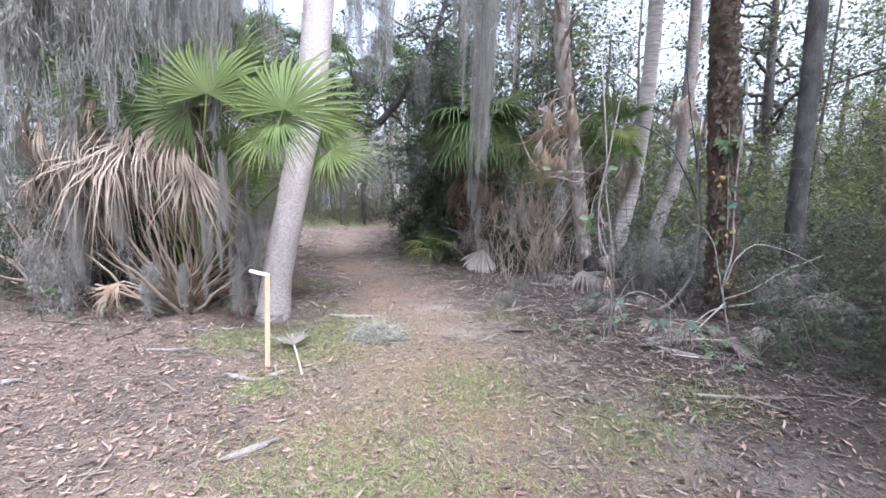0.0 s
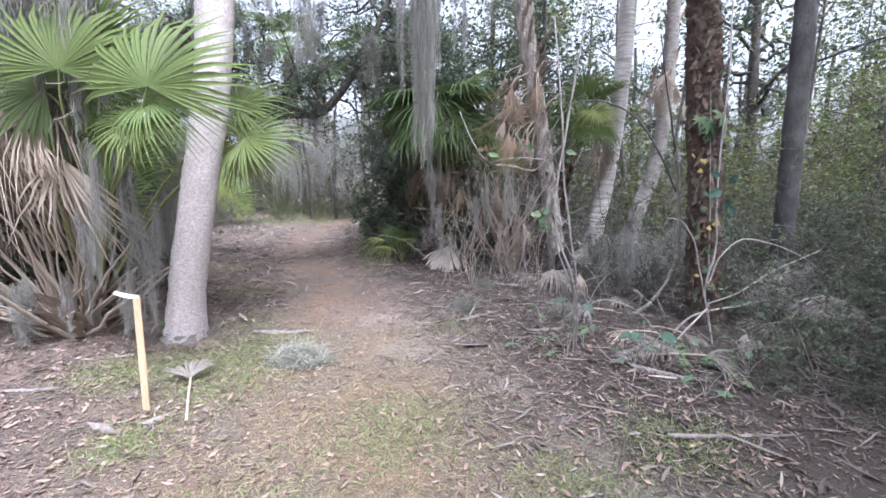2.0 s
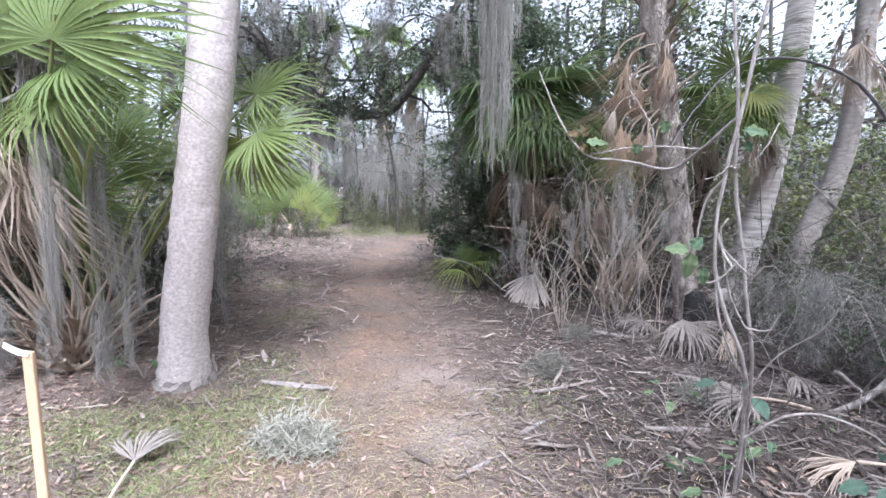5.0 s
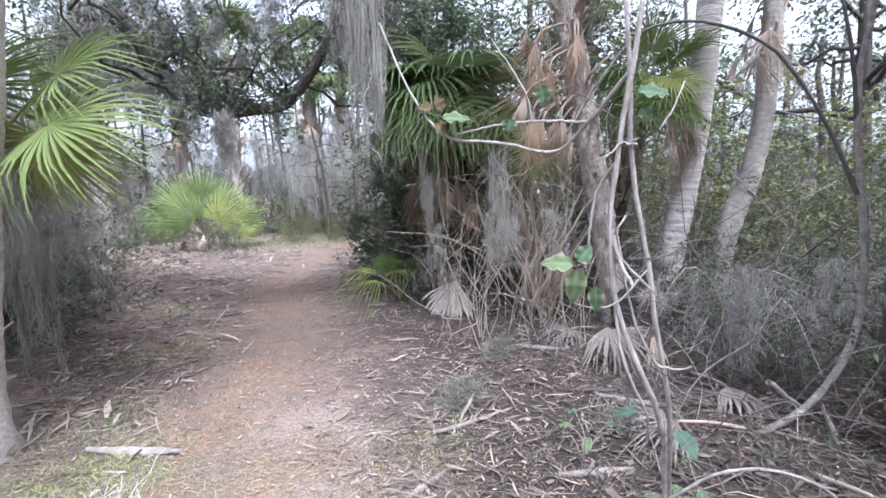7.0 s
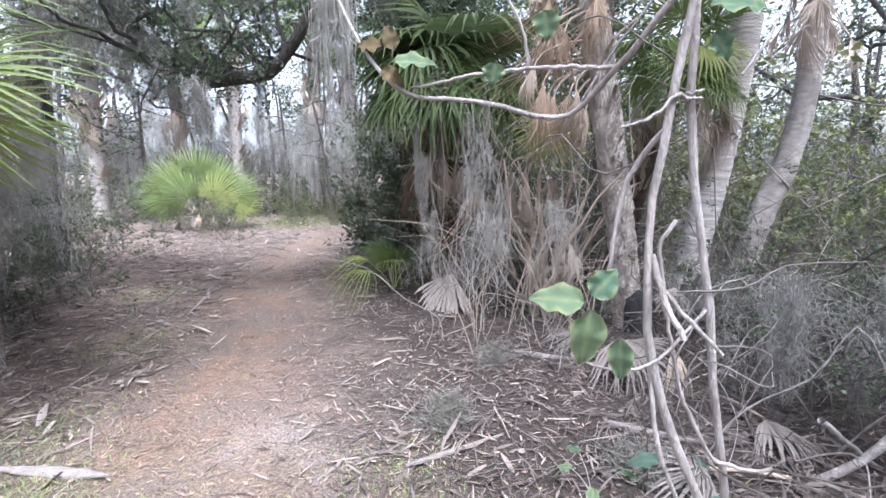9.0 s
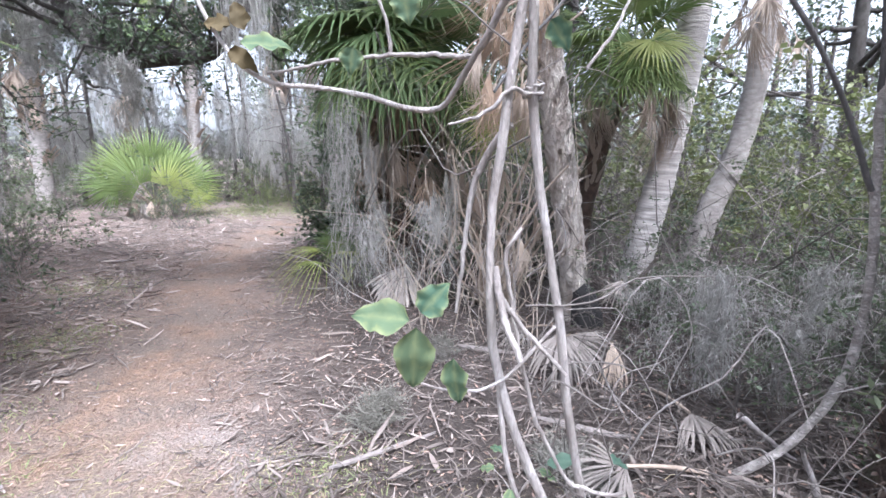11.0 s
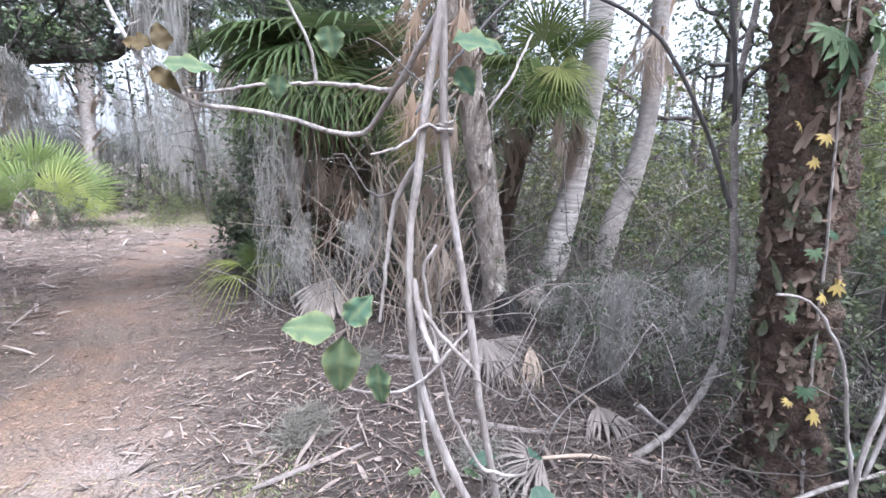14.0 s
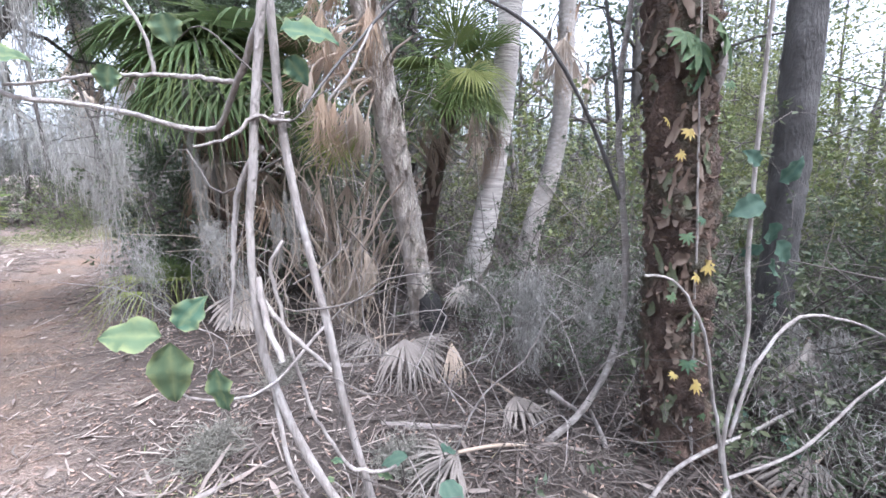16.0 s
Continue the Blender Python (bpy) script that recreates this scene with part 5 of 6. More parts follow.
for x, y, z, w, s in ((-3.72, 5.35, 0.95, 0.9, 0.55), (-3.4, 5.35, 0.9, 0.8, 0.5), (-2.5, 5.3, 0.75, 0.6, 0.4), (-2.75, 5.3, 1.45, 0.5, 0.6), (-1.5, 5.3, 2.0, 0.4, 0.9), (-1.45, 5.45, 1.4, 0.45, 0.7),
                      (0.88, 8.6, 2.55, 0.26, 0.9), (0.95, 8.55, 1.75, 0.28, 0.7), (1.06, 8.5, 1.15, 0.4, 0.45), (1.62, 8.2, 1.3, 0.26, 0.35), (1.75, 8.1, 1.45, 0.22, 0.4), (-1.85, 5.25, 1.3, 0.3, 0.6), (-1.6, 5.35, 0.8, 0.4, 0.4), (-2.2, 5.4, 0.7, 0.35, 0.35), (-1.55, 5.1, 1.9, 0.35, 0.75), (-3.2, 5.2, 1.6, 0.5, 0.7),
                      (-1.55, 6.35, 2.0, 0.7, 0.9), (-1.9, 6.6, 1.9, 0.7, 1.1), (-2.15, 6.9, 2.3, 0.7, 0.9), (-2.45, 7.2, 2.0, 0.7, 0.9), (-2.7, 7.4, 2.4, 0.7, 1.2), (-3.0, 7.8, 2.2, 0.7, 0.8), (-3.3, 8.2, 2.4, 0.7, 1.1), (-3.6, 8.6, 2.3, 0.7, 0.9), (-4.0, 9.0, 2.5, 0.8, 1.2), (1.0, 8.9, 2.2, 0.3, 0.7), (3.4, 7.0, 0.95, 0.75, 0.52), (3.85, 7.0, 0.65, 0.6, 0.36), (4.05, 7.05, 1.0, 0.6, 0.34), (4.75, 6.1, 0.75, 0.6, 0.4)):
    moss((x, y, z), True, s, w, "column", "grey spanish moss caught on stems and fronds")
# on the clump and the thicket
for x, y, z, l, w in ((-3.4, 5.5, 1.5, 1, 1.5), (-3.7, 5.6, 1.2, 1, 1.5), (-4.2, 5.7, 1.6, 1, 1.6), (-1.9, 6.7, 1.5, 1, 1.4), (-2.4, 7.0, 2.2, 1, 1.6), (-2.8, 7.6, 1.6, 1, 1.6), (-3.2, 8.2, 1.6, 1, 1.6),
                      (-2.3, 7.1, 1.9, 1, 1.2), (-2.9, 7.5, 2.1, 1, 1.4), (-1.5, 6.5, 1.5, 0, 1.0), (-3.4, 8.2, 2.2, 1, 1.4), (-3.9, 9.0, 2.1, 1, 1.4),
                      (0.9, 9.0, 0.8, 0, 1.0), (0.1, 10.8, 2.8, 1, 1.2), (-0.2, 11.3, 2.4, 1, 1.2),
                      (3.7, 7.3, 0.9, 0, 1.2), (3.3, 7.5, 0.8, 0, 1.0), (4.6, 6.0, 0.7, 0, 1.1), (4.3, 5.4, 0.6, 0, 1.1), (3.4, 6.85, 0.8, 0, 1.1), (3.95, 6.95, 0.85, 0, 1.1), (4.6, 7.2, 1.0, 0, 1.2), (1.2, 8.7, 0.6, 0, 0.8)):
    moss((x, y, z), bool(l), 0.9 if l else 1.0, w, "mid" if l else "tuft", "grey spanish moss caught on stems and fronds")

# ---- the stake and what lies about it ----
st = thing("wooden_stake", (-0.89, 4.46, gz(-0.89, 4.46)), "raw pine survey stake with white tape, driven upright", "stake")
bm = bmesh.new()
bmesh.ops.create_cube(bm, size=1, matrix=Matrix.Translation((0, 0, 0.37)) @ Matrix.Diagonal((0.042, 0.022, 0.94, 1)))
bmesh.ops.bevel(bm, geom=bm.edges[:], offset=0.003, segments=1, affect="EDGES")
me = bpy.data.meshes.new("post")
bm.to_mesh(me)
me.materials.append(STAKE_WOOD)
part("post", me, st, Matrix.Rotation(radians(2), 4, "Y") @ Matrix.Rotation(radians(25), 4, "Z"))
tp = np.array([(0.045, -0.012, 0.835), (0.0, -0.016, 0.84), (-0.05, -0.014, 0.85), (-0.1, -0.01, 0.862), (-0.125, 0.0, 0.858)])
part("tape", Build().add(*strips(tp[None], np.array([[0.01, 0.013, 0.013, 0.012, 0.009]]), np.array([[0, 0.35, 1.0]]), 0.3)).mesh("tape", TAPE), st, label="white plastic flagging tape")


def fallen_fan(at, along, up, size, kind="bleached", stalk=0.5, which=0, label="bleached dry palm fan lying on the ground"):
    ob = thing("fallen_frond", (at[0], at[1], gz(at[0], at[1]) + at[2]), label, "palm frond", "fallen palm fans")
    blade = part("blade", FANS[kind][which], ob, aim((0, 0, 0), along, up, size))
    d = -Vector(along).normalized()
    d.z = -at[2] / max(stalk, 0.1)
    q = smooth_line([(0, 0, 0), tuple(d * stalk * 0.5 + Vector((0, 0, 0.015))), tuple(d * stalk)], 7)
    part("stalk", Build().add(*tubes(q, np.linspace(0.009, 0.012, 7), 6)).mesh("stalk", DRY_STALK), ob)
    return ob


fallen_fan((-0.8, 4.84, 0.07), (-0.3, 0.58, 0.4), (0.15, -0.5, 1), 0.42, "weathered", 0.65, 3)
fallen_fan((1.2, 8.95, 0.36), (-0.25, -0.5, -0.55), (-0.1, -0.5, 1), 0.68, "pleated", 0.7, 0)
fallen_fan((2.95, 7.35, 0.22), (-0.1, -0.6, -0.35), (0, -0.5, 1), 0.6, "dead", 0.5, 0)
fallen_fan((-5.7, 13.9, 0.45), (0.2, -0.5, -0.7), (0.2, -0.8, 0.5), 0.6, "dead", 0.6, 0)
fallen_fan((2.58, 7.3, 0.3), (0.0, -0.6, -0.3), (0, -0.5, 1), 0.6, "weathered", 0.4, 1, "bleached dry palm fan collapsed over the litter")
fallen_fan((2.66, 7.35, 0.27), (0.4, -0.5, -0.3), (0, -0.5, 1), 0.5, "weathered", 0.4, 0)
for x, y, dx, dy, s in ((3.1, 5.35, -0.6, -0.5, 0.5), (3.35, 5.5, 0.2, -0.8, 0.45), (3.9, 5.45, -0.3, -0.7, 0.55), (4.35, 5.75, -0.6, -0.3, 0.55), (4.1, 5.15, 0.6, -0.3, 0.45), (2.7, 6.2, -0.7, -0.2, 0.45), (3.2, 6.7, 0.1, -0.9, 0.5), (2.4, 7.9, -0.5, -0.5, 0.5), (3.0, 9.0, -0.3, -0.6, 0.5), (4.6, 5.2, -0.2, -0.6, 0.5)):
    fallen_fan((x, y, 0.1), (dx, dy, -0.08), (0.1, -0.1, 1), s, "weathered", 0.45, int(RNG.integers(0, 4)), "grey-brown dry palm frond fallen in the brush")
fallen_fan((3.35, 8.5, 0.35), (-0.3, -0.5, -0.5), (0, -0.5, 1), 0.4, "bleached", 0.4, 1)
fallen_fan((4.5, 5.4, 0.5), (-0.1, -0.4, -0.6), (0, -0.8, 0.6), 0.7, "weathered", 0.5, 0, "grey dry palm fan hanging in the brush")
fallen_fan((4.75, 6.15, 0.55), (-0.3, -0.5, -0.6), (0.1, -0.9, 0.2), 0.75, "weathered", 0.5, 1, "grey dry palm fan hanging in the brush")
fallen_fan((3.3, 5.05, 0.1), (0.75, -0.35, -0.05), (0, -0.1, 1), 0.6, "weathered", 0.5, 3, "grey-brown dry palm frond fallen in the brush")
fallen_fan((2.95, 5.6, 0.1), (-0.6, -0.2, -0.05), (0, 0, 1), 0.5, "dead", 0.4, 1, "brown dry palm fan in the litter")


def slab(at, length, width, turn, label="weathered dry palm leaf base on the ground"):
    """A curved dry leaf base or splinter lying flat."""
    n = 8
    s = np.linspace(0, 1, n)
    q = np.stack([length * (s - 0.5), 0.06 * length * np.sin(s * 3), 0.012 + 0.05 * length * (2 * s - 1) ** 2], -1)
    w = width * 0.5 * np.array([0.2, 0.55, 0.75, 0.8, 0.7, 0.65, 0.4, 0.12]) * RNG.uniform(0.7, 1.25, 8)
    v, f = strips(q[None], w[None], np.array([[0, 1.0, 0.15]]), 0.5)
    under = v - np.array([0, 0, 0.009])
    b = Build().add(v, f).add(under, f[:, ::-1])
    return solo("dry_leaf_base", b.mesh("dry_leaf_base", WHITE_WOOD), (at[0], at[1], gz(*at)), label, "leaf base", "dry leaf bases", "", turn)


for x, y, ln, wd, a in ((-1.02, 4.22, 0.28, 0.07, -0.4), (-0.75, 4.35, 0.16, 0.07, 0.9), (-0.5, 5.97, 0.62, 0.075, 0.05), (-0.48, 3.3, 0.35, 0.06, 0.75), (2.9, 4.09, 0.75, 0.04, 0.0), (1.05, 5.35, 0.35, 0.03, 0.9), (1.35, 5.85, 0.35, 0.035, 0.9),
                        (2.75, 5.2, 0.4, 0.06, 0.5), (2.9, 4.9, 0.5, 0.08, -0.6), (1.55, 6.4, 0.6, 0.035, 0.6), (2.8, 5.3, 0.45, 0.09, 0.45), (2.2, 5.9, 0.4, 0.05, 0.2), (2.6, 6.6, 0.5, 0.06, -0.3), (-1.9, 4.6, 0.5, 0.04, 0.1), (-2.6, 3.8, 0.3, 0.08, 0.4), (0.1, 9.3, 0.3, 0.05, 0.3), (-3.4, 10.2, 0.5, 0.05, 0.1), (2.1, 7.6, 0.5, 0.06, -0.2)):
    slab((x, y), ln, wd, a)

# a clump of fallen moss by the trail
b = Build()
n = 900
a, r = RNG.uniform(0, 6.283, n), np.sqrt(RNG.random(n))
start = np.stack([np.cos(a) * r * 0.2, np.sin(a) * r * 0.12, 0.12 * (1 - r**2) * RNG.random(n)], -1)
p = spread(n, 6, start, unit(RNG.normal(0, 1, (n, 3)) * np.array([1, 1, 0.35])), RNG.uniform(0.04, 0.12, n), 0.4)
p[:, :, 2] = np.abs(p[:, :, 2]) + 0.004
b.add(*strips(p, np.full((n, 6), 0.002), unit(RNG.normal(0, 1, (n, 3)))))
FALLEN_MOSS, DULL_MOSS = b.mesh("fallen_moss", GROUND_MOSS), b.mesh("fallen_moss", DARKER_MOSS)
for x, y, s in ((-0.1, 5.32, 1.35), (1.42, 6.78, 1.0), (1.7, 7.6, 0.9), (2.5, 6.3, 1.0)):
    solo("fallen_moss", FALLEN_MOSS if x < 0 else DULL_MOSS, (x, y, gz(x, y)), "loose grey moss clump lying on the trail's edge", "moss", "fallen moss", "", x, s)


# ---- saplings and vines beside the trail ----
def stem(ob, name, points, r0, r1, steps=40, sides=8, material=None):
    q = smooth_line(points, steps) - np.array(ob.matrix_world.translation)
    kink = np.cumsum(RNG.normal(0, 0.3, (steps, 3)), 0)
    kink -= np.linspace(0, 1, steps)[:, None] * kink[-1]
    q[1:-1] += RNG.normal(0, 0.0012, (steps - 2, 3)) + kink[1:-1] * r0 * 0.35
    k = 1 + 0.06 * RNG.normal(0, 1, steps)
    return part(name, Build().add(*tubes(q, np.linspace(r0, r1, steps) * k, sides)).mesh(name, material or STEM_BARK), ob)


def broad_leaf(ob, at, along, up, length, width, material=None, name="leaf", lobes=0.07):
    """One broad leaf, pointed, cupped along its midrib, slightly wavy."""
    n, c = 11, 7
    s, t = np.linspace(0, 1, n), np.linspace(-1, 1, c)
    w = width * 0.5 * np.sin(np.pi * np.clip(s, 0, 1) ** 0.72) ** 0.85 * (1 + lobes * np.cos(s * 19))
    x = t[None] * w[:, None]
    y = np.repeat((s * length)[:, None], c, 1)
    z = 0.25 * np.abs(x) + 0.006 * np.sin(s * 17)[:, None] * t[None] ** 2 - 0.2 * length * (s**2)[:, None] + RNG.normal(0, 0.0015, x.shape)
    v = np.stack([x, y, z], -1).reshape(-1, 3)
    i = (np.arange(n - 1)[:, None] * c + np.arange(c - 1)[None]).ravel()
    me = Build().add(v, np.stack([i, i + 1, i + 1 + c, i + c], -1)).mesh(name, material or BIG_LEAF)
    rim = np.maximum(0.75 * np.abs(t)[None] ** 5 * (0.3 + 0.7 * np.sin(s * 23 + length * 90)[:, None] ** 2), np.where(np.abs(t) < 0.1, 0.3, 0.0)[None] * np.ones((n, 1)))
    me.attributes.new("rim", "FLOAT", "POINT").data.foreach_set("value", rim.astype(np.float32).ravel())
    return part(name, me, ob, aim(Vector(at) - ob.matrix_world.translation, along, up))


sp = thing("twin_sapling", (2.33, 5.42, gz(2.33, 5.42)), "pale bare twin-stemmed sapling with a few broad leaves", "sapling")
stem(sp, "stem", [(2.34, 5.42, -0.05), (2.3, 5.3, 0.4), (2.17, 5.1, 0.93), (2.105, 5.09, 1.07), (2.052, 5.08, 1.26), (2.04, 5.08, 1.46), (2.058, 5.08, 1.66), (2.08, 5.07, 1.82), (2.12, 5.05, 2.2), (2.2, 5.0, 2.9)], 0.0095, 0.006)
stem(sp, "stem", [(2.37, 5.45, -0.05), (2.33, 5.33, 0.4), (2.22, 5.12, 0.93), (2.19, 5.11, 1.08), (2.15, 5.1, 1.3), (2.11, 5.1, 1.51), (2.09, 5.1, 1.66), (2.085, 5.1, 1.82), (2.06, 5.15, 2.2), (2.0, 5.2, 2.8)], 0.0088, 0.006)
stem(sp, "branch", [(2.085, 5.1, 1.86), (1.99, 5.25, 1.735), (1.92, 5.36, 1.67), (1.73, 5.35, 1.7), (1.53, 5.33, 1.74), (1.47, 5.33, 1.8), (1.41, 5.35, 1.9), (1.3, 5.4, 2.15)], 0.0065, 0.0035)
stem(sp, "branch", [(2.0, 5.25, 1.75), (1.88, 5.3, 1.765), (1.83, 5.32, 1.77), (1.68, 5.34, 1.76), (1.56, 5.34, 1.74)], 0.005, 0.003)
stem(sp, "branch", [(1.83, 5.32, 1.77), (1.82, 5.32, 1.84), (1.78, 5.32, 1.92), (1.7, 5.34, 2.05)], 0.004, 0.002, 16)
stem(sp, "branch", [(2.09, 5.1, 1.66), (2.06, 5.07, 1.665), (2.02, 5.06, 1.63), (1.97, 5.05, 1.615)], 0.004, 0.002, 16)
stem(sp, "branch", [(2.06, 5.09, 1.62), (2.02, 5.12, 1.56), (1.99, 5.14, 1.4), (1.98, 5.14, 1.3)], 0.006, 0.003, 20)
stem(sp, "branch", [(2.05, 5.08, 1.36), (2.1, 5.06, 1.3), (2.16, 5.05, 1.235)], 0.005, 0.003, 12)
stem(sp, "branch", [(2.15, 5.1, 1.3), (2.03, 5.06, 1.2), (1.93, 5.04, 1.22), (1.9, 5.02, 1.3)], 0.003, 0.002, 16)
stem(sp, "branch", [(2.17, 5.11, 1.7), (2.2, 5.12, 1.74), (2.25, 5.15, 1.84)], 0.003, 0.002, 12)
stem(sp, "branch", [(2.05, 5.09, 1.24), (2.09, 5.08, 1.0), (2.16, 5.1, 0.85), (2.2, 5.2, 0.7)], 0.005, 0.003, 16)
stem(sp, "branch", [(2.3, 5.3, 0.4), (2.45, 5.2, 0.6), (2.8, 5.3, 0.5), (3.1, 5.3, 0.2)], 0.006, 0.003, 20)
stem(sp, "stem", [(2.085, 5.1, 1.46), (2.064, 5.1, 1.42), (2.071, 5.1, 1.353), (2.097, 5.1, 1.214), (2.145, 5.1, 1.078), (2.186, 5.1, 1.008)], 0.0038, 0.0032, 24)
stem(sp, "branch", [(2.186, 5.1, 1.008), (2.245, 5.08, 1.001), (2.273, 5.07, 1.018)], 0.004, 0.003, 8)
stem(sp, "branch", [(2.043, 5.08, 1.4), (2.06, 5.05, 1.33), (2.085, 5.02, 1.27)], 0.006, 0.0055, 10)
u = np.linspace(0, 4.6 * math.pi, 36)
stem(sp, "tendril", [(2.092 + 0.014 * math.cos(k), 5.1 + 0.014 * math.sin(k), 1.655 + 0.0016 * k) for k in u], 0.0028, 0.002, 60, 5)
for at, al, up, ln, wd in (((1.93, 5.0, 1.325), (-0.06, 0.0, -1), (0.1, -1, 0.1), 0.11, 0.06), ((1.92, 5.0, 1.335), (-1, -0.02, 0.12), (0.1, -0.75, 0.6), 0.09, 0.055), ((1.985, 5.02, 1.27), (0.05, 0, -1), (-0.3, -1, 0.1), 0.085, 0.042), ((1.935, 5.02, 1.34), (0.5, 0, 0.6), (-0.1, -1, 0.2), 0.06, 0.05),
                           ((1.53, 5.3, 1.79), (1, 0, 0.05), (0, -0.7, 0.7), 0.1, 0.055), ((1.76, 5.3, 1.78), (-0.2, 0, -1), (0, -1, 0), 0.05, 0.05), ((1.86, 5.3, 1.88), (0.2, 0, -1), (0.2, -1, 0), 0.06, 0.06), ((2.1, 5.08, 1.8), (1, -0.1, 0.0), (0, -0.7, 0.7), 0.09, 0.06), ((2.11, 5.08, 1.76), (0.6, 0, -0.8), (0, -1, 0.2), 0.05, 0.04)):
    broad_leaf(sp, at, al, up, ln, wd)
DRAB = leafy("browned_leaf", (0.085, 0.06, 0.025), (0.065, 0.052, 0.025), (0.12, 0.085, 0.035), 0.1, 0.8)
for at, al in (((1.5, 5.32, 1.83), (-0.8, 0, 0.15)), ((1.53, 5.32, 1.82), (-0.2, 0, 0.5)), ((1.5, 5.31, 1.78), (0.6, 0, -0.4))):
    broad_leaf(sp, at, al, (0, -0.9, 0.5), 0.065, 0.04, DRAB)

for i in range(18):
    z = RNG.uniform(0.5, 1.75)
    x, y = float(np.interp(z, [0.4, 0.93, 1.26, 1.8], [2.31, 2.19, 2.1, 2.085])), float(np.interp(z, [0.4, 0.93, 1.8], [5.31, 5.11, 5.1]))
    d = unit(RNG.normal(0, 1, 3) * np.array([1, 0.7, 0.5]) + np.array([0, 0.4, 0.1]))
    ln = RNG.uniform(0.12, 0.4)
    stem(sp, "twig", [(x, y, z), tuple(np.array([x, y, z]) + d * ln * 0.35 + RNG.normal(0, 0.02, 3)), tuple(np.array([x, y, z]) + d * ln * 0.7 + RNG.normal(0, 0.03, 3)), tuple(np.array([x, y, z]) + d * ln + RNG.normal(0, 0.04, 3) + np.array([0, 0, -0.08]))], 0.002, 0.001, 12, 4, TWIG)
# moss caught on the sapling's branch
for x, y, z, w, s in ((1.71, 5.36, 1.7, 0.28, 0.55), (1.76, 5.36, 1.45, 0.3, 0.25), (1.91, 5.36, 1.47, 0.3, 0.22)):
    moss((x, y, z), False, s, w, False, "pale moss trailing from a bare sapling branch")
cs = thing("curved_sapling", (3.22, 6.4, gz(3.22, 6.4)), "grey sapling bowing upward beside a dark tree", "sapling")
stem(cs, "stem", [(3.1, 6.35, 0.02), (3.25, 6.35, 0.1), (3.48, 6.35, 0.28), (3.66, 6.36, 0.64), (3.69, 6.37, 1.09), (3.63, 6.37, 1.48), (3.56, 6.35, 1.91), (3.6, 6.35, 2.5), (3.65, 6.4, 3.6)], 0.02, 0.013, 40, 9, GREY_BARK)
stem(cs, "branch", [(3.62, 6.37, 1.46), (3.36, 6.32, 1.9), (3.08, 6.3, 2.23), (2.7, 6.3, 2.37), (2.5, 6.3, 2.35), (2.25, 6.2, 2.1), (2.05, 6.0, 1.8)], 0.012, 0.005, 30, 7, DARK_BARK)
stem(cs, "branch", [(3.57, 6.36, 1.85), (3.49, 6.3, 2.1), (3.42, 6.3, 2.4), (3.3, 6.3, 3.0)], 0.01, 0.006, 20, 7, DARK_BARK)
stem(cs, "branch", [(3.42, 6.2, 0.36), (3.48, 6.25, 0.27), (3.56, 6.25, 0.1), (3.58, 6.25, 0.0)], 0.008, 0.016, 10, 6)

for pts, r in (([(3.3, 6.45, 0.36), (3.44, 6.48, 0.24), (3.57, 6.5, 0.14), (3.72, 6.5, 0.03)], 0.016), ([(3.3, 5.7, 0.02), (3.54, 5.78, 0.25), (4.1, 5.87, 0.36), (4.7, 5.95, 0.46), (5.4, 6.04, 0.52)], 0.011)):
    fb = thing("fallen_branch", (pts[0][0], pts[0][1], gz(pts[0][0], pts[0][1])), "pale bare branch caught across the brush", "branch", "fallen branches")
    stem(fb, "branch", pts, r, r * 0.5, 24, 7)
tg = thing("vine_tangle", (1.9, 8.0, gz(1.9, 8.0)), "tangle of thin pale bare vines at the thicket's edge", "vine")
for i in range(72):
    x, y = RNG.uniform(1.1, 2.6), RNG.uniform(7.6, 9.0)
    h, dx, dy = RNG.uniform(0.7, 2.6), RNG.normal(0, 0.45), RNG.normal(0, 0.3)
    stem(tg, "vine_stem", [(x, y, gz(x, y) - 0.02), (x + dx * 0.1 + RNG.normal(0, 0.09), y + dy * 0.2, h * 0.25), (x + dx * 0.3 + RNG.normal(0, 0.12), y + dy * 0.3, h * 0.5), (x + dx * 0.6 + RNG.normal(0, 0.15), y + dy * 0.6, h * RNG.uniform(0.7, 0.9)), (x + dx * 1.3, y + dy, h * RNG.uniform(0.75, 1.0))], RNG.uniform(0.0025, 0.006), 0.002, 14, 5, PALE_VINE if i % 3 else None)

tg = thing("twig_tangle", (3.9, 7.4, gz(3.9, 7.4)), "low tangle of curling pale bare twigs over dark litter", "brush")
for i in range(95):
    x, y = RNG.uniform(2.6, 5.6), RNG.uniform(6.3, 9.3)
    if math.hypot(x - 3.85, y - 6.1) < 0.6 or math.hypot(x - 2.9, y - 7.7) < 0.6:
        continue
    a, ln, h = RNG.uniform(0, 6.28), RNG.uniform(0.35, 1.1), RNG.uniform(0.25, 0.95)
    q = [(x, y, gz(x, y) - 0.02)]
    for s in (0.2, 0.45, 0.7, 1.0):
        q.append((x + math.cos(a) * ln * s + RNG.normal(0, 0.07), y + math.sin(a) * ln * s + RNG.normal(0, 0.07), gz(x, y) + h * math.sin(s * RNG.uniform(1.6, 2.6)) + RNG.normal(0, 0.04)))
    stem(tg, "twig", q, RNG.uniform(0.0025, 0.007), 0.0018, 16, 4)

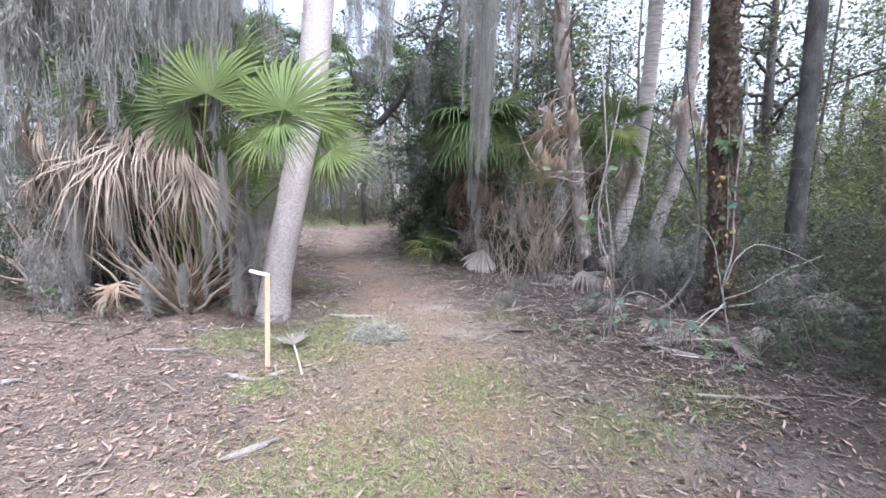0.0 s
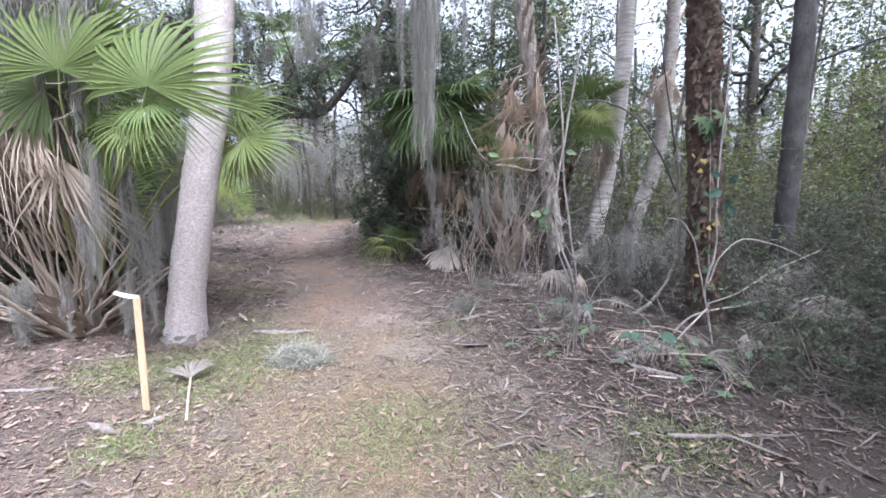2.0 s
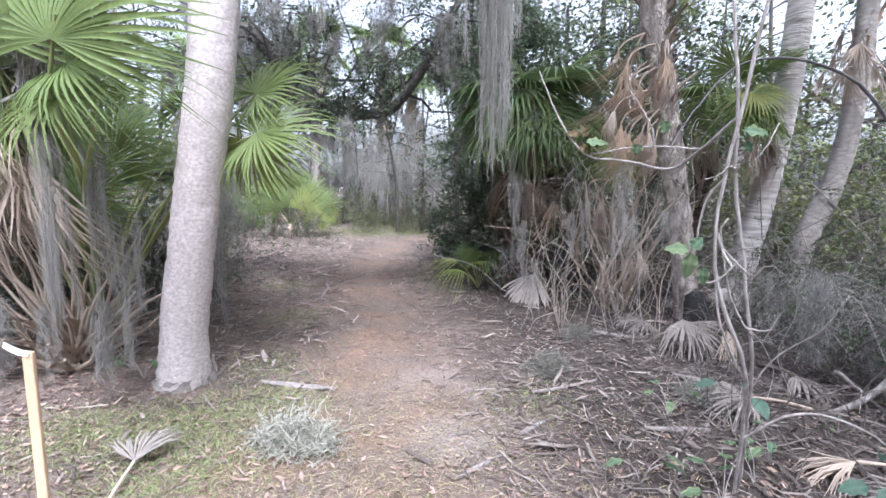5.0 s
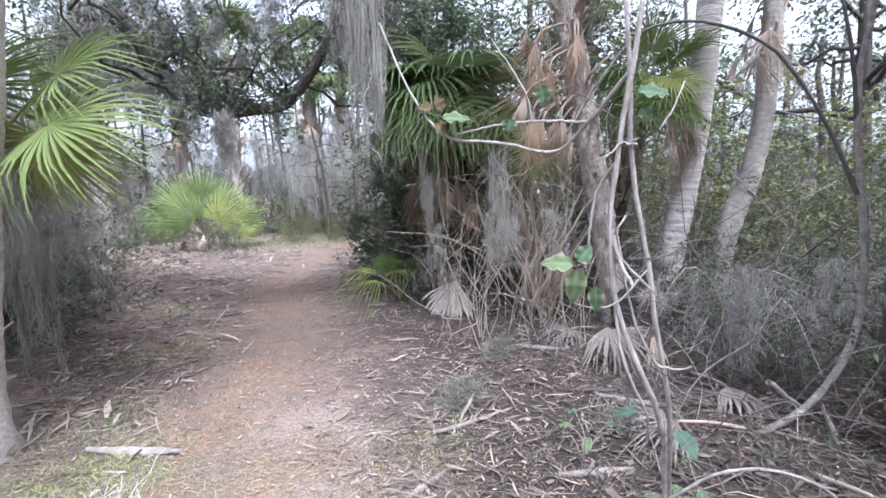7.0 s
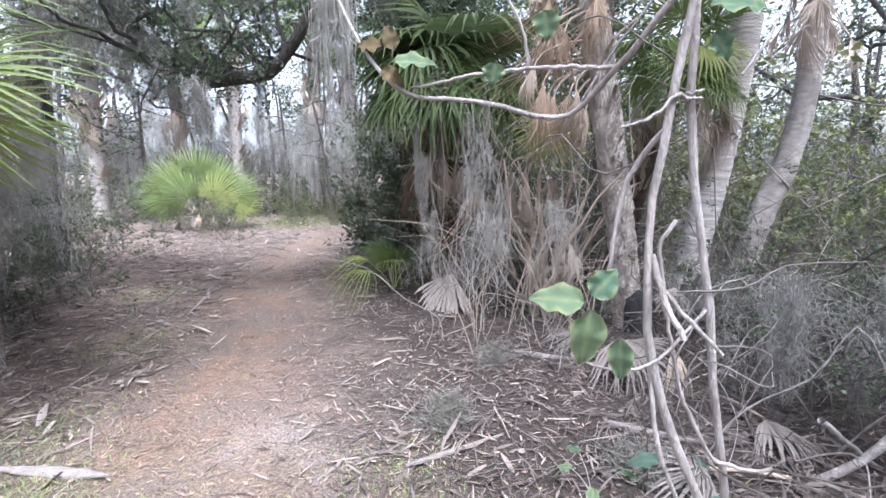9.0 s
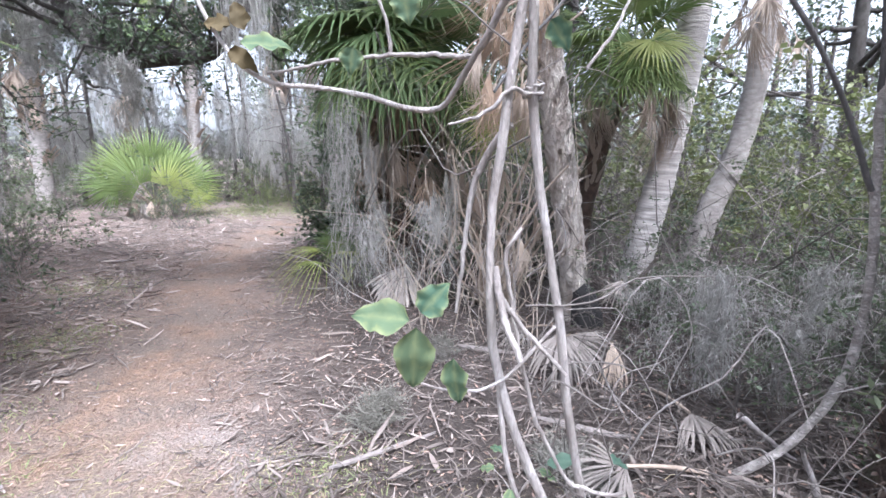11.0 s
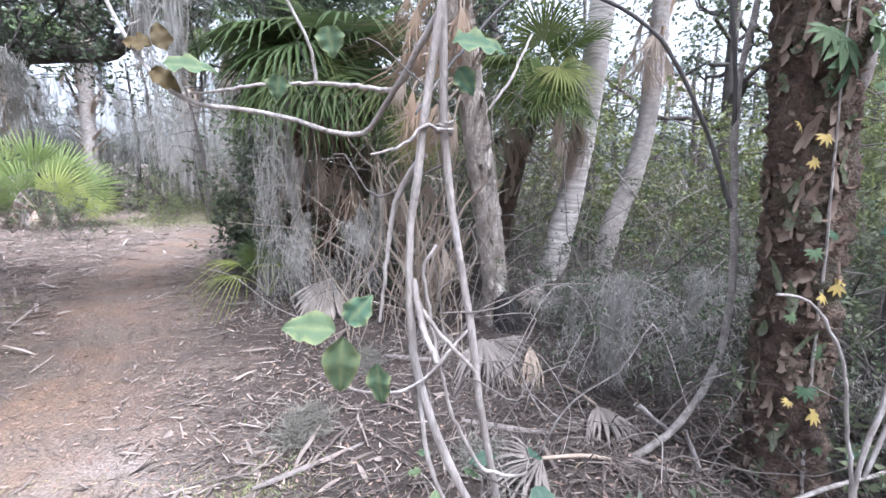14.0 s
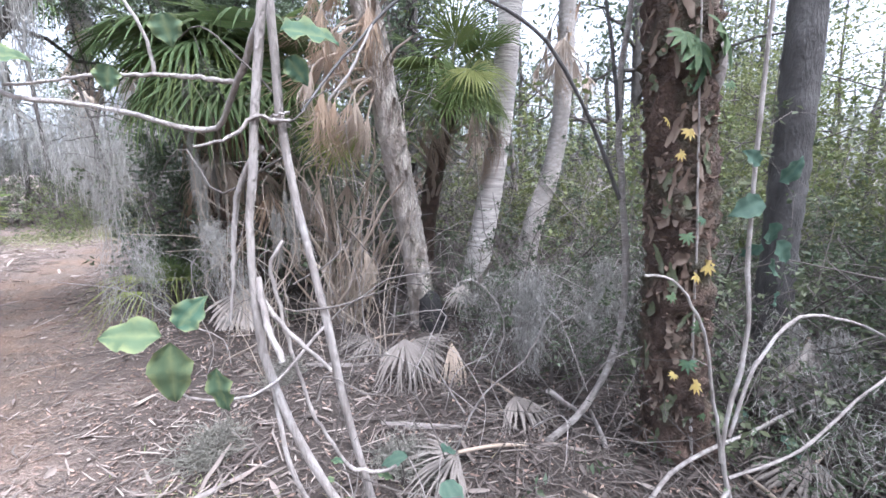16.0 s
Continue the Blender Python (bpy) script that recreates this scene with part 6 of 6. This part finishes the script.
vn = thing("leafy_vine", (3.6, 5.5, gz(3.6, 5.5)), "pale thin woody vine with rounded green leaves", "vine")
stem(vn, "stem", [(3.62, 5.42, -0.03), (3.53, 5.45, 0.4), (3.5, 5.48, 0.6), (3.57, 5.5, 1.0), (3.55, 5.52, 1.32), (3.53, 5.52, 1.7), (3.55, 5.55, 2.4), (3.6, 5.7, 3.2)], 0.009, 0.006, 36, 7)
stem(vn, "branch", [(3.5, 5.48, 0.55), (3.42, 5.48, 0.85), (3.33, 5.48, 1.12), (3.22, 5.5, 1.25), (3.13, 5.5, 1.26)], 0.007, 0.004, 24, 7)
stem(vn, "branch", [(3.52, 5.48, 0.65), (3.62, 5.48, 0.95), (3.78, 5.5, 1.07), (4.0, 5.52, 1.05), (4.3, 5.55, 0.95), (4.7, 5.6, 0.7)], 0.007, 0.004, 24, 7)
stem(vn, "branch", [(3.52, 5.46, 0.5), (3.7, 5.4, 0.6), (4.0, 5.4, 0.8), (4.4, 5.4, 1.0)], 0.006, 0.004, 20, 7)
stem(vn, "branch", [(3.52, 5.46, 0.45), (3.3, 5.35, 0.3), (3.0, 5.2, 0.1), (2.8, 5.1, 0.0)], 0.009, 0.005, 20, 7)
for x, z, dx, dz, ln in ((3.62, 1.56, 0.3, 0.5, 0.1), (3.56, 1.5, -0.7, -0.3, 0.12), (3.6, 1.42, 0.5, -0.6, 0.11), (3.64, 1.36, 0.5, -0.7, 0.1), (3.62, 1.27, 0.9, -0.2, 0.09), (3.66, 1.17, 0.6, -0.6, 0.08), (3.58, 1.35, -0.4, -0.7, 0.08), (3.53, 1.62, -0.5, 0.3, 0.08)):
    broad_leaf(vn, (x, 5.5, z), (dx, RNG.normal(0, 0.2), dz), (RNG.normal(0, 0.3), -0.9, 0.4), ln, ln * 0.68, BLUE_LEAF)

cl = thing("climbing_plant", (3.9, 5.99, gz(3.9, 5.99)), "climber with lobed green and yellowed leaves on bark", "vine")
stem(cl, "stem", [(3.9, 5.99, -0.02), (3.84, 6.0, 0.6), (3.78, 5.98, 1.2), (3.72, 5.98, 1.8), (3.66, 5.98, 2.4)], 0.008, 0.004, 30, 6)


def lobed(ob, at, along, up, size, material):
    """A deeply cut leaf of seven fingers in one piece."""
    b = Build()
    for k, a in enumerate(np.radians([-105, -70, -35, 0, 35, 70, 105])):
        ln = size * (1 - 0.3 * abs(a) / 1.9)
        s = np.linspace(0, 1, 6)
        q = np.stack([np.sin(a) * s * ln, np.cos(a) * s * ln, -0.3 * ln * s**2], -1)
        b.add(*strips(q[None], (size * 0.125 * np.array([0.5, 0.8, 1.1, 1.0, 0.6, 0.05]))[None], np.array([[math.cos(a), -math.sin(a), 0.0]]), 0.3))
    return part("leaf", b.mesh("leaf", material), ob, aim(Vector(at) - ob.matrix_world.translation, along, up))


for x, z, s, k in ((3.4, 2.03, 0.17, 0), (3.47, 2.0, 0.19, 0), (3.34, 2.06, 0.15, 0), (3.5, 2.08, 0.17, 0), (3.34, 1.78, 0.06, 1), (3.4, 1.74, 0.05, 1), (3.38, 1.66, 0.06, 1), (3.55, 1.24, 0.075, 1), (3.5, 1.2, 0.05, 1), (3.44, 1.36, 0.05, 0), (3.5, 1.42, 0.05, 0), (3.42, 1.12, 0.05, 0), (3.52, 1.0, 0.05, 0), (3.55, 0.75, 0.07, 1), (3.5, 0.85, 0.06, 0), (3.62, 0.6, 0.06, 0), (3.45, 0.8, 0.05, 1), (3.48, 0.35, 0.06, 0), (3.4, 1.9, 0.06, 0), (3.52, 1.9, 0.06, 0)):
    lobed(cl, (2.19 + (x - 2.19) * 1.2, 5.96 + RNG.normal(0, 0.02), 1.57 + (z - 1.57) * 1.2), (RNG.normal(0, 0.6), -0.4, -0.7), (RNG.normal(0, 0.5), -0.8, 0.5), s * RNG.uniform(0.65, 1.1), YELLOW_LEAF if k else BIG_LEAF)

# larger bluish leaves beside the fallen branches
for x, y, n in ((2.86, 5.15, 5), (2.52, 5.92, 3), (4.35, 6.0, 3)):
    ob = thing("broad_leaved_plant", (x, y, gz(x, y)), "knee-high plant with a few broad bluish green leaves", "plant", "broad-leaved plants")
    for i in range(n):
        a = 2.4 * i + x
        tip = Vector((x + 0.12 * math.cos(a), y + 0.12 * math.sin(a), gz(x, y) + RNG.uniform(0.16, 0.38)))
        stem(ob, "stem", [(x, y, gz(x, y) - 0.01), tuple((Vector((x, y, gz(x, y))) + tip) / 2 + Vector((0, 0, 0.04))), tuple(tip)], 0.004, 0.002, 8, 5)
        broad_leaf(ob, tip, (math.cos(a), math.sin(a) - 0.3, -0.25), (0, -0.4, 1), RNG.uniform(0.11, 0.16), RNG.uniform(0.07, 0.09), BLUE_LEAF)

# low broad leaves in the litter
for x, y, n in ((2.25, 5.3, 4), (2.45, 5.45, 3), (2.75, 5.1, 6), (2.95, 5.0, 5), (1.9, 5.4, 3), (3.7, 5.2, 3), (-1.75, 5.75, 7), (-2.9, 5.3, 4), (1.1, 9.1, 5), (3.95, 5.05, 4), (3.3, 4.75, 6), (3.05, 4.6, 5), (3.55, 4.9, 6), (2.6, 5.65, 5), (3.3, 5.2, 5), (4.2, 5.2, 5), (2.2, 6.1, 4)):
    ob = thing("low_plant", (x, y, gz(x, y)), "small green broad-leaved plant in the litter", "plant", "low plants")
    for i in range(n):
        a = RNG.uniform(0, 6.28)
        tip = Vector((x + 0.1 * math.cos(a), y + 0.1 * math.sin(a), gz(x, y) + RNG.uniform(0.06, 0.22)))
        stem(ob, "stem", [(x, y, gz(x, y) - 0.01), tuple((Vector((x, y, gz(x, y))) + tip) / 2 + Vector((0, 0, 0.03))), tuple(tip)], 0.003, 0.002, 8, 5)
        broad_leaf(ob, tip, (math.cos(a), math.sin(a), -0.1), (0, 0, 1), RNG.uniform(0.07, 0.12), RNG.uniform(0.04, 0.06))

# ---- litter, grass and loose twigs ----
def strewn(count, xs, ys, keep):
    pts = np.empty((0, 2))
    while len(pts) < count:
        c = np.stack([RNG.uniform(*xs, count), RNG.uniform(*ys, count)], -1)
        d, w = trail(c[:, 0], c[:, 1])
        pts = np.concatenate([pts, c[keep(d / w, c) > RNG.random(count)]])
    pts = pts[:count]
    return np.concatenate([pts, ground_z(pts[:, 0], pts[:, 1])[:, None]], 1)


def off_trail(low, high):
    return lambda r, c: low + (high - low) * np.clip((r - 0.5) / 0.9, 0, 1)


b = Build()
for xs, ys, n in (((-4.5, 0.4), (1.0, 5.6), 7000), ((-3.5, 1.5), (5.6, 12), 6000), ((-4.5, 4.8), (1.0, 7.5), 13000), ((-7, 7), (7.5, 12), 8000), ((-9, 6), (12, 17), 3500)):
    at = strewn(n, xs, ys, off_trail(0.65, 1))
    way = unit(np.stack([RNG.normal(0, 1, n), RNG.normal(0, 1, n), RNG.normal(0, 0.22, n)], -1))
    leaves(b, at + np.array([0, 0, 0.01]), way, 0.036, 0.0135, 0.5, -0.15)
n = 3200
leaves(b, strewn(n, (-3.5, 3.2), (1.2, 5.6), off_trail(0.7, 1)) + np.array([0, 0, 0.015]), unit(np.stack([RNG.normal(0, 1, n), RNG.normal(0, 1, n), RNG.normal(0, 0.2, n)], -1)), 0.062, 0.024, 0.5, -0.15)
tagged(new("leaf_litter", b.mesh("leaf_litter", LITTER, False)), "brown dry leaves strewn over the forest floor", "leaf litter", "", "stuff")
b = Build()
for xs, ys, n, ln in (((-4.5, 4.8), (1.0, 7.5), 6000, 0.11), ((1.2, 5.5), (4.0, 10), 3400, 0.17), ((-4.5, 1.2), (6.0, 12), 2600, 0.13), ((-8, 7), (7.5, 16), 3000, 0.22)):
    at = strewn(n, xs, ys, off_trail(0.12, 1))
    way = unit(np.stack([RNG.normal(0, 1, n), RNG.normal(0, 1, n), RNG.normal(0.02, 0.1, n)], -1))
    p = spread(n, 5, at + np.array([0, 0, 0.015]) - way * ln * 0.4, way, ln * RNG.gamma(3, 0.3, n), 0.09)
    p[:, :, 2] = np.maximum(p[:, :, 2], at[:, None, 2] + 0.006)
    b.add(*strips(p, np.array([0.5, 0.9, 1, 0.8, 0.2])[None] * RNG.uniform(0.002, 0.006, (n, 1)) * np.where(RNG.random((n, 1)) < 0.07, 2.5, 1), unit(np.cross(way, RNG.normal(0, 0.35, (n, 3)) + np.array([0, 0, 1.0]))), 0.5))
for xs, ys, n, ln, wd in (((0.9, 5.2), (4.6, 9.2), 4000, 0.1, 0.0055), ((2.2, 5.4), (3.4, 6.8), 1500, 0.13, 0.007)):
    at = strewn(n, xs, ys, off_trail(0.06, 1))
    way = unit(np.stack([RNG.normal(0, 1, n), RNG.normal(0, 1, n), RNG.normal(0.05, 0.12, n)], -1))
    p = spread(n, 4, at + np.array([0, 0, 0.02]) - way * ln * 0.4, way, ln * RNG.gamma(1.7, 0.5, n), 0.035)
    p[:, :, 2] = np.maximum(p[:, :, 2], at[:, None, 2] + 0.008)
    b.add(*strips(p, np.array([0.5, 1, 0.9, 0.2])[None] * wd * (0.25 + RNG.gamma(1.5, 0.4, (n, 1))), unit(np.cross(way, RNG.normal(0, 0.35, (n, 3)) + np.array([0, 0, 1.0]))), 0.5))
tagged(new("frond_litter", b.mesh("frond_litter", STRAW, False)), "pale shredded palm frond strips on the ground", "leaf litter", "", "stuff")
b = Build()
for xs, ys, n, ln, wd in (((-7.0, -0.6), (6.0, 16.0), 5200, 0.15, 0.009), ((-3.5, 3.2), (1.4, 5.6), 900, 0.07, 0.006), ((-0.5, 2.4), (5.6, 9.0), 900, 0.09, 0.006)):
    at = strewn(n, xs, ys, off_trail(0.1, 1))
    way = unit(np.stack([RNG.normal(0, 1, n), RNG.normal(0, 1, n), RNG.normal(0.05, 0.1, n)], -1))
    p = spread(n, 4, at + np.array([0, 0, 0.02]) - way * ln * 0.4, way, ln * RNG.gamma(1.7, 0.5, n), 0.035)
    p[:, :, 2] = np.maximum(p[:, :, 2], at[:, None, 2] + 0.008)
    b.add(*strips(p, np.array([0.5, 1, 0.9, 0.2])[None] * wd * (0.25 + RNG.gamma(1.5, 0.4, (n, 1))), unit(np.cross(way, RNG.normal(0, 0.35, (n, 3)) + np.array([0, 0, 1.0]))), 0.5))
tagged(new("pale_litter", b.mesh("pale_litter", PALE_STRAW, False)), "pale shreds of palm leaf beside the trail", "leaf litter", "", "stuff")
b = Build()
for xs, ys, n, ln, up in (((-4.5, 4.8), (1.5, 9), 420, 0.25, 0.05), ((1.7, 5.5), (4.9, 10), 900, 0.6, 0.35), ((-6, 6), (8, 16), 700, 0.5, 0.1)):
    at = strewn(n, xs, ys, off_trail(0.0, 1))
    way = unit(np.stack([RNG.normal(0, 1, n), RNG.normal(0, 1, n), np.abs(RNG.normal(0, up, n))], -1))
    p = spread(n, 7, at + np.array([0, 0, 0.008]), way, np.minimum(ln * RNG.gamma(3, 0.33, n), 0.85), 0.2)
    p[:, :, 2] = np.maximum(p[:, :, 2], at[:, None, 2] + 0.004)
    b.add(*tubes(p, np.linspace(1, 0.5, 7)[None] * RNG.uniform(0.0012, 0.0042, (n, 1)), 4))
tagged(new("fallen_twigs", b.mesh("fallen_twigs", TWIG)), "grey fallen twigs tangled on the forest floor", "twigs", "", "stuff")
b = Build()
spots = [(0.2, 3.0, 0.8), (0.5, 2.4, 0.9), (-1.0, 5.2, 0.4), (-0.8, 4.1, 0.25), (0.3, 2.7, 0.8), (1.9, 3.7, 0.4), (2.6, 4.1, 0.35), (-1.6, 7.6, 0.4), (0.9, 4.3, 0.5), (-0.6, 4.9, 0.5), (-0.55, 5.6, 0.5), (-1.0, 6.3, 0.4), (-1.5, 5.0, 0.35), (1.3, 6.2, 0.35), (-2.6, 9.0, 0.5), (0.1, 2.0, 0.9), (-3.4, 17.5, 1.2), (-4.6, 16.0, 1.0)]
for x, y, s in spots:
    n = int((5000 if 1.5 < y < 6 else 1800) * s)
    xy = np.array([x, y]) + RNG.normal(0, s * 0.55, (n, 2))
    at = np.concatenate([xy, ground_z(xy[:, 0], xy[:, 1])[:, None]], 1)
    way = unit(np.stack([RNG.normal(0, 0.8, n), RNG.normal(0, 0.8, n), np.ones(n)], -1))
    p = spread(n, 3, at, way, RNG.uniform(0.02, 0.075, n) * (2.5 if y > 15 else 1), 0.1, 0.35)
    b.add(*strips(p, np.array([1, 0.8, 0.1])[None] * np.full((n, 1), 0.0028), unit(np.cross(way, RNG.normal(0, 1, (n, 3))))))
dry = Build()
n = 24000
xy = np.stack([RNG.normal(0.6, 0.85, n), 1.0 + 5.5 * RNG.beta(1.2, 1.6, n)], -1)
at = np.concatenate([xy, ground_z(xy[:, 0], xy[:, 1])[:, None]], 1)
way = unit(np.stack([RNG.normal(0, 1, n), RNG.normal(0, 1, n), RNG.uniform(0.0, 0.9, n)], -1))
p = spread(n, 3, at, way, RNG.uniform(0.025, 0.08, n), 0.12, 0.25)
p[:, :, 2] = np.maximum(p[:, :, 2], at[:, None, 2] + 0.002)
dry.add(*strips(p, np.array([1, 0.8, 0.2])[None] * np.full((n, 1), 0.0021), unit(np.cross(way, RNG.normal(0, 1, (n, 3))))))
tagged(new("dry_grass", dry.mesh("dry_grass", DRY_GRASS)), "matted straw-coloured dead grass on the trail", "grass", "", "stuff")
tagged(new("grass", b.mesh("grass", GRASS)), "sparse short yellow-green grass in the trail's verge", "grass", "", "stuff")
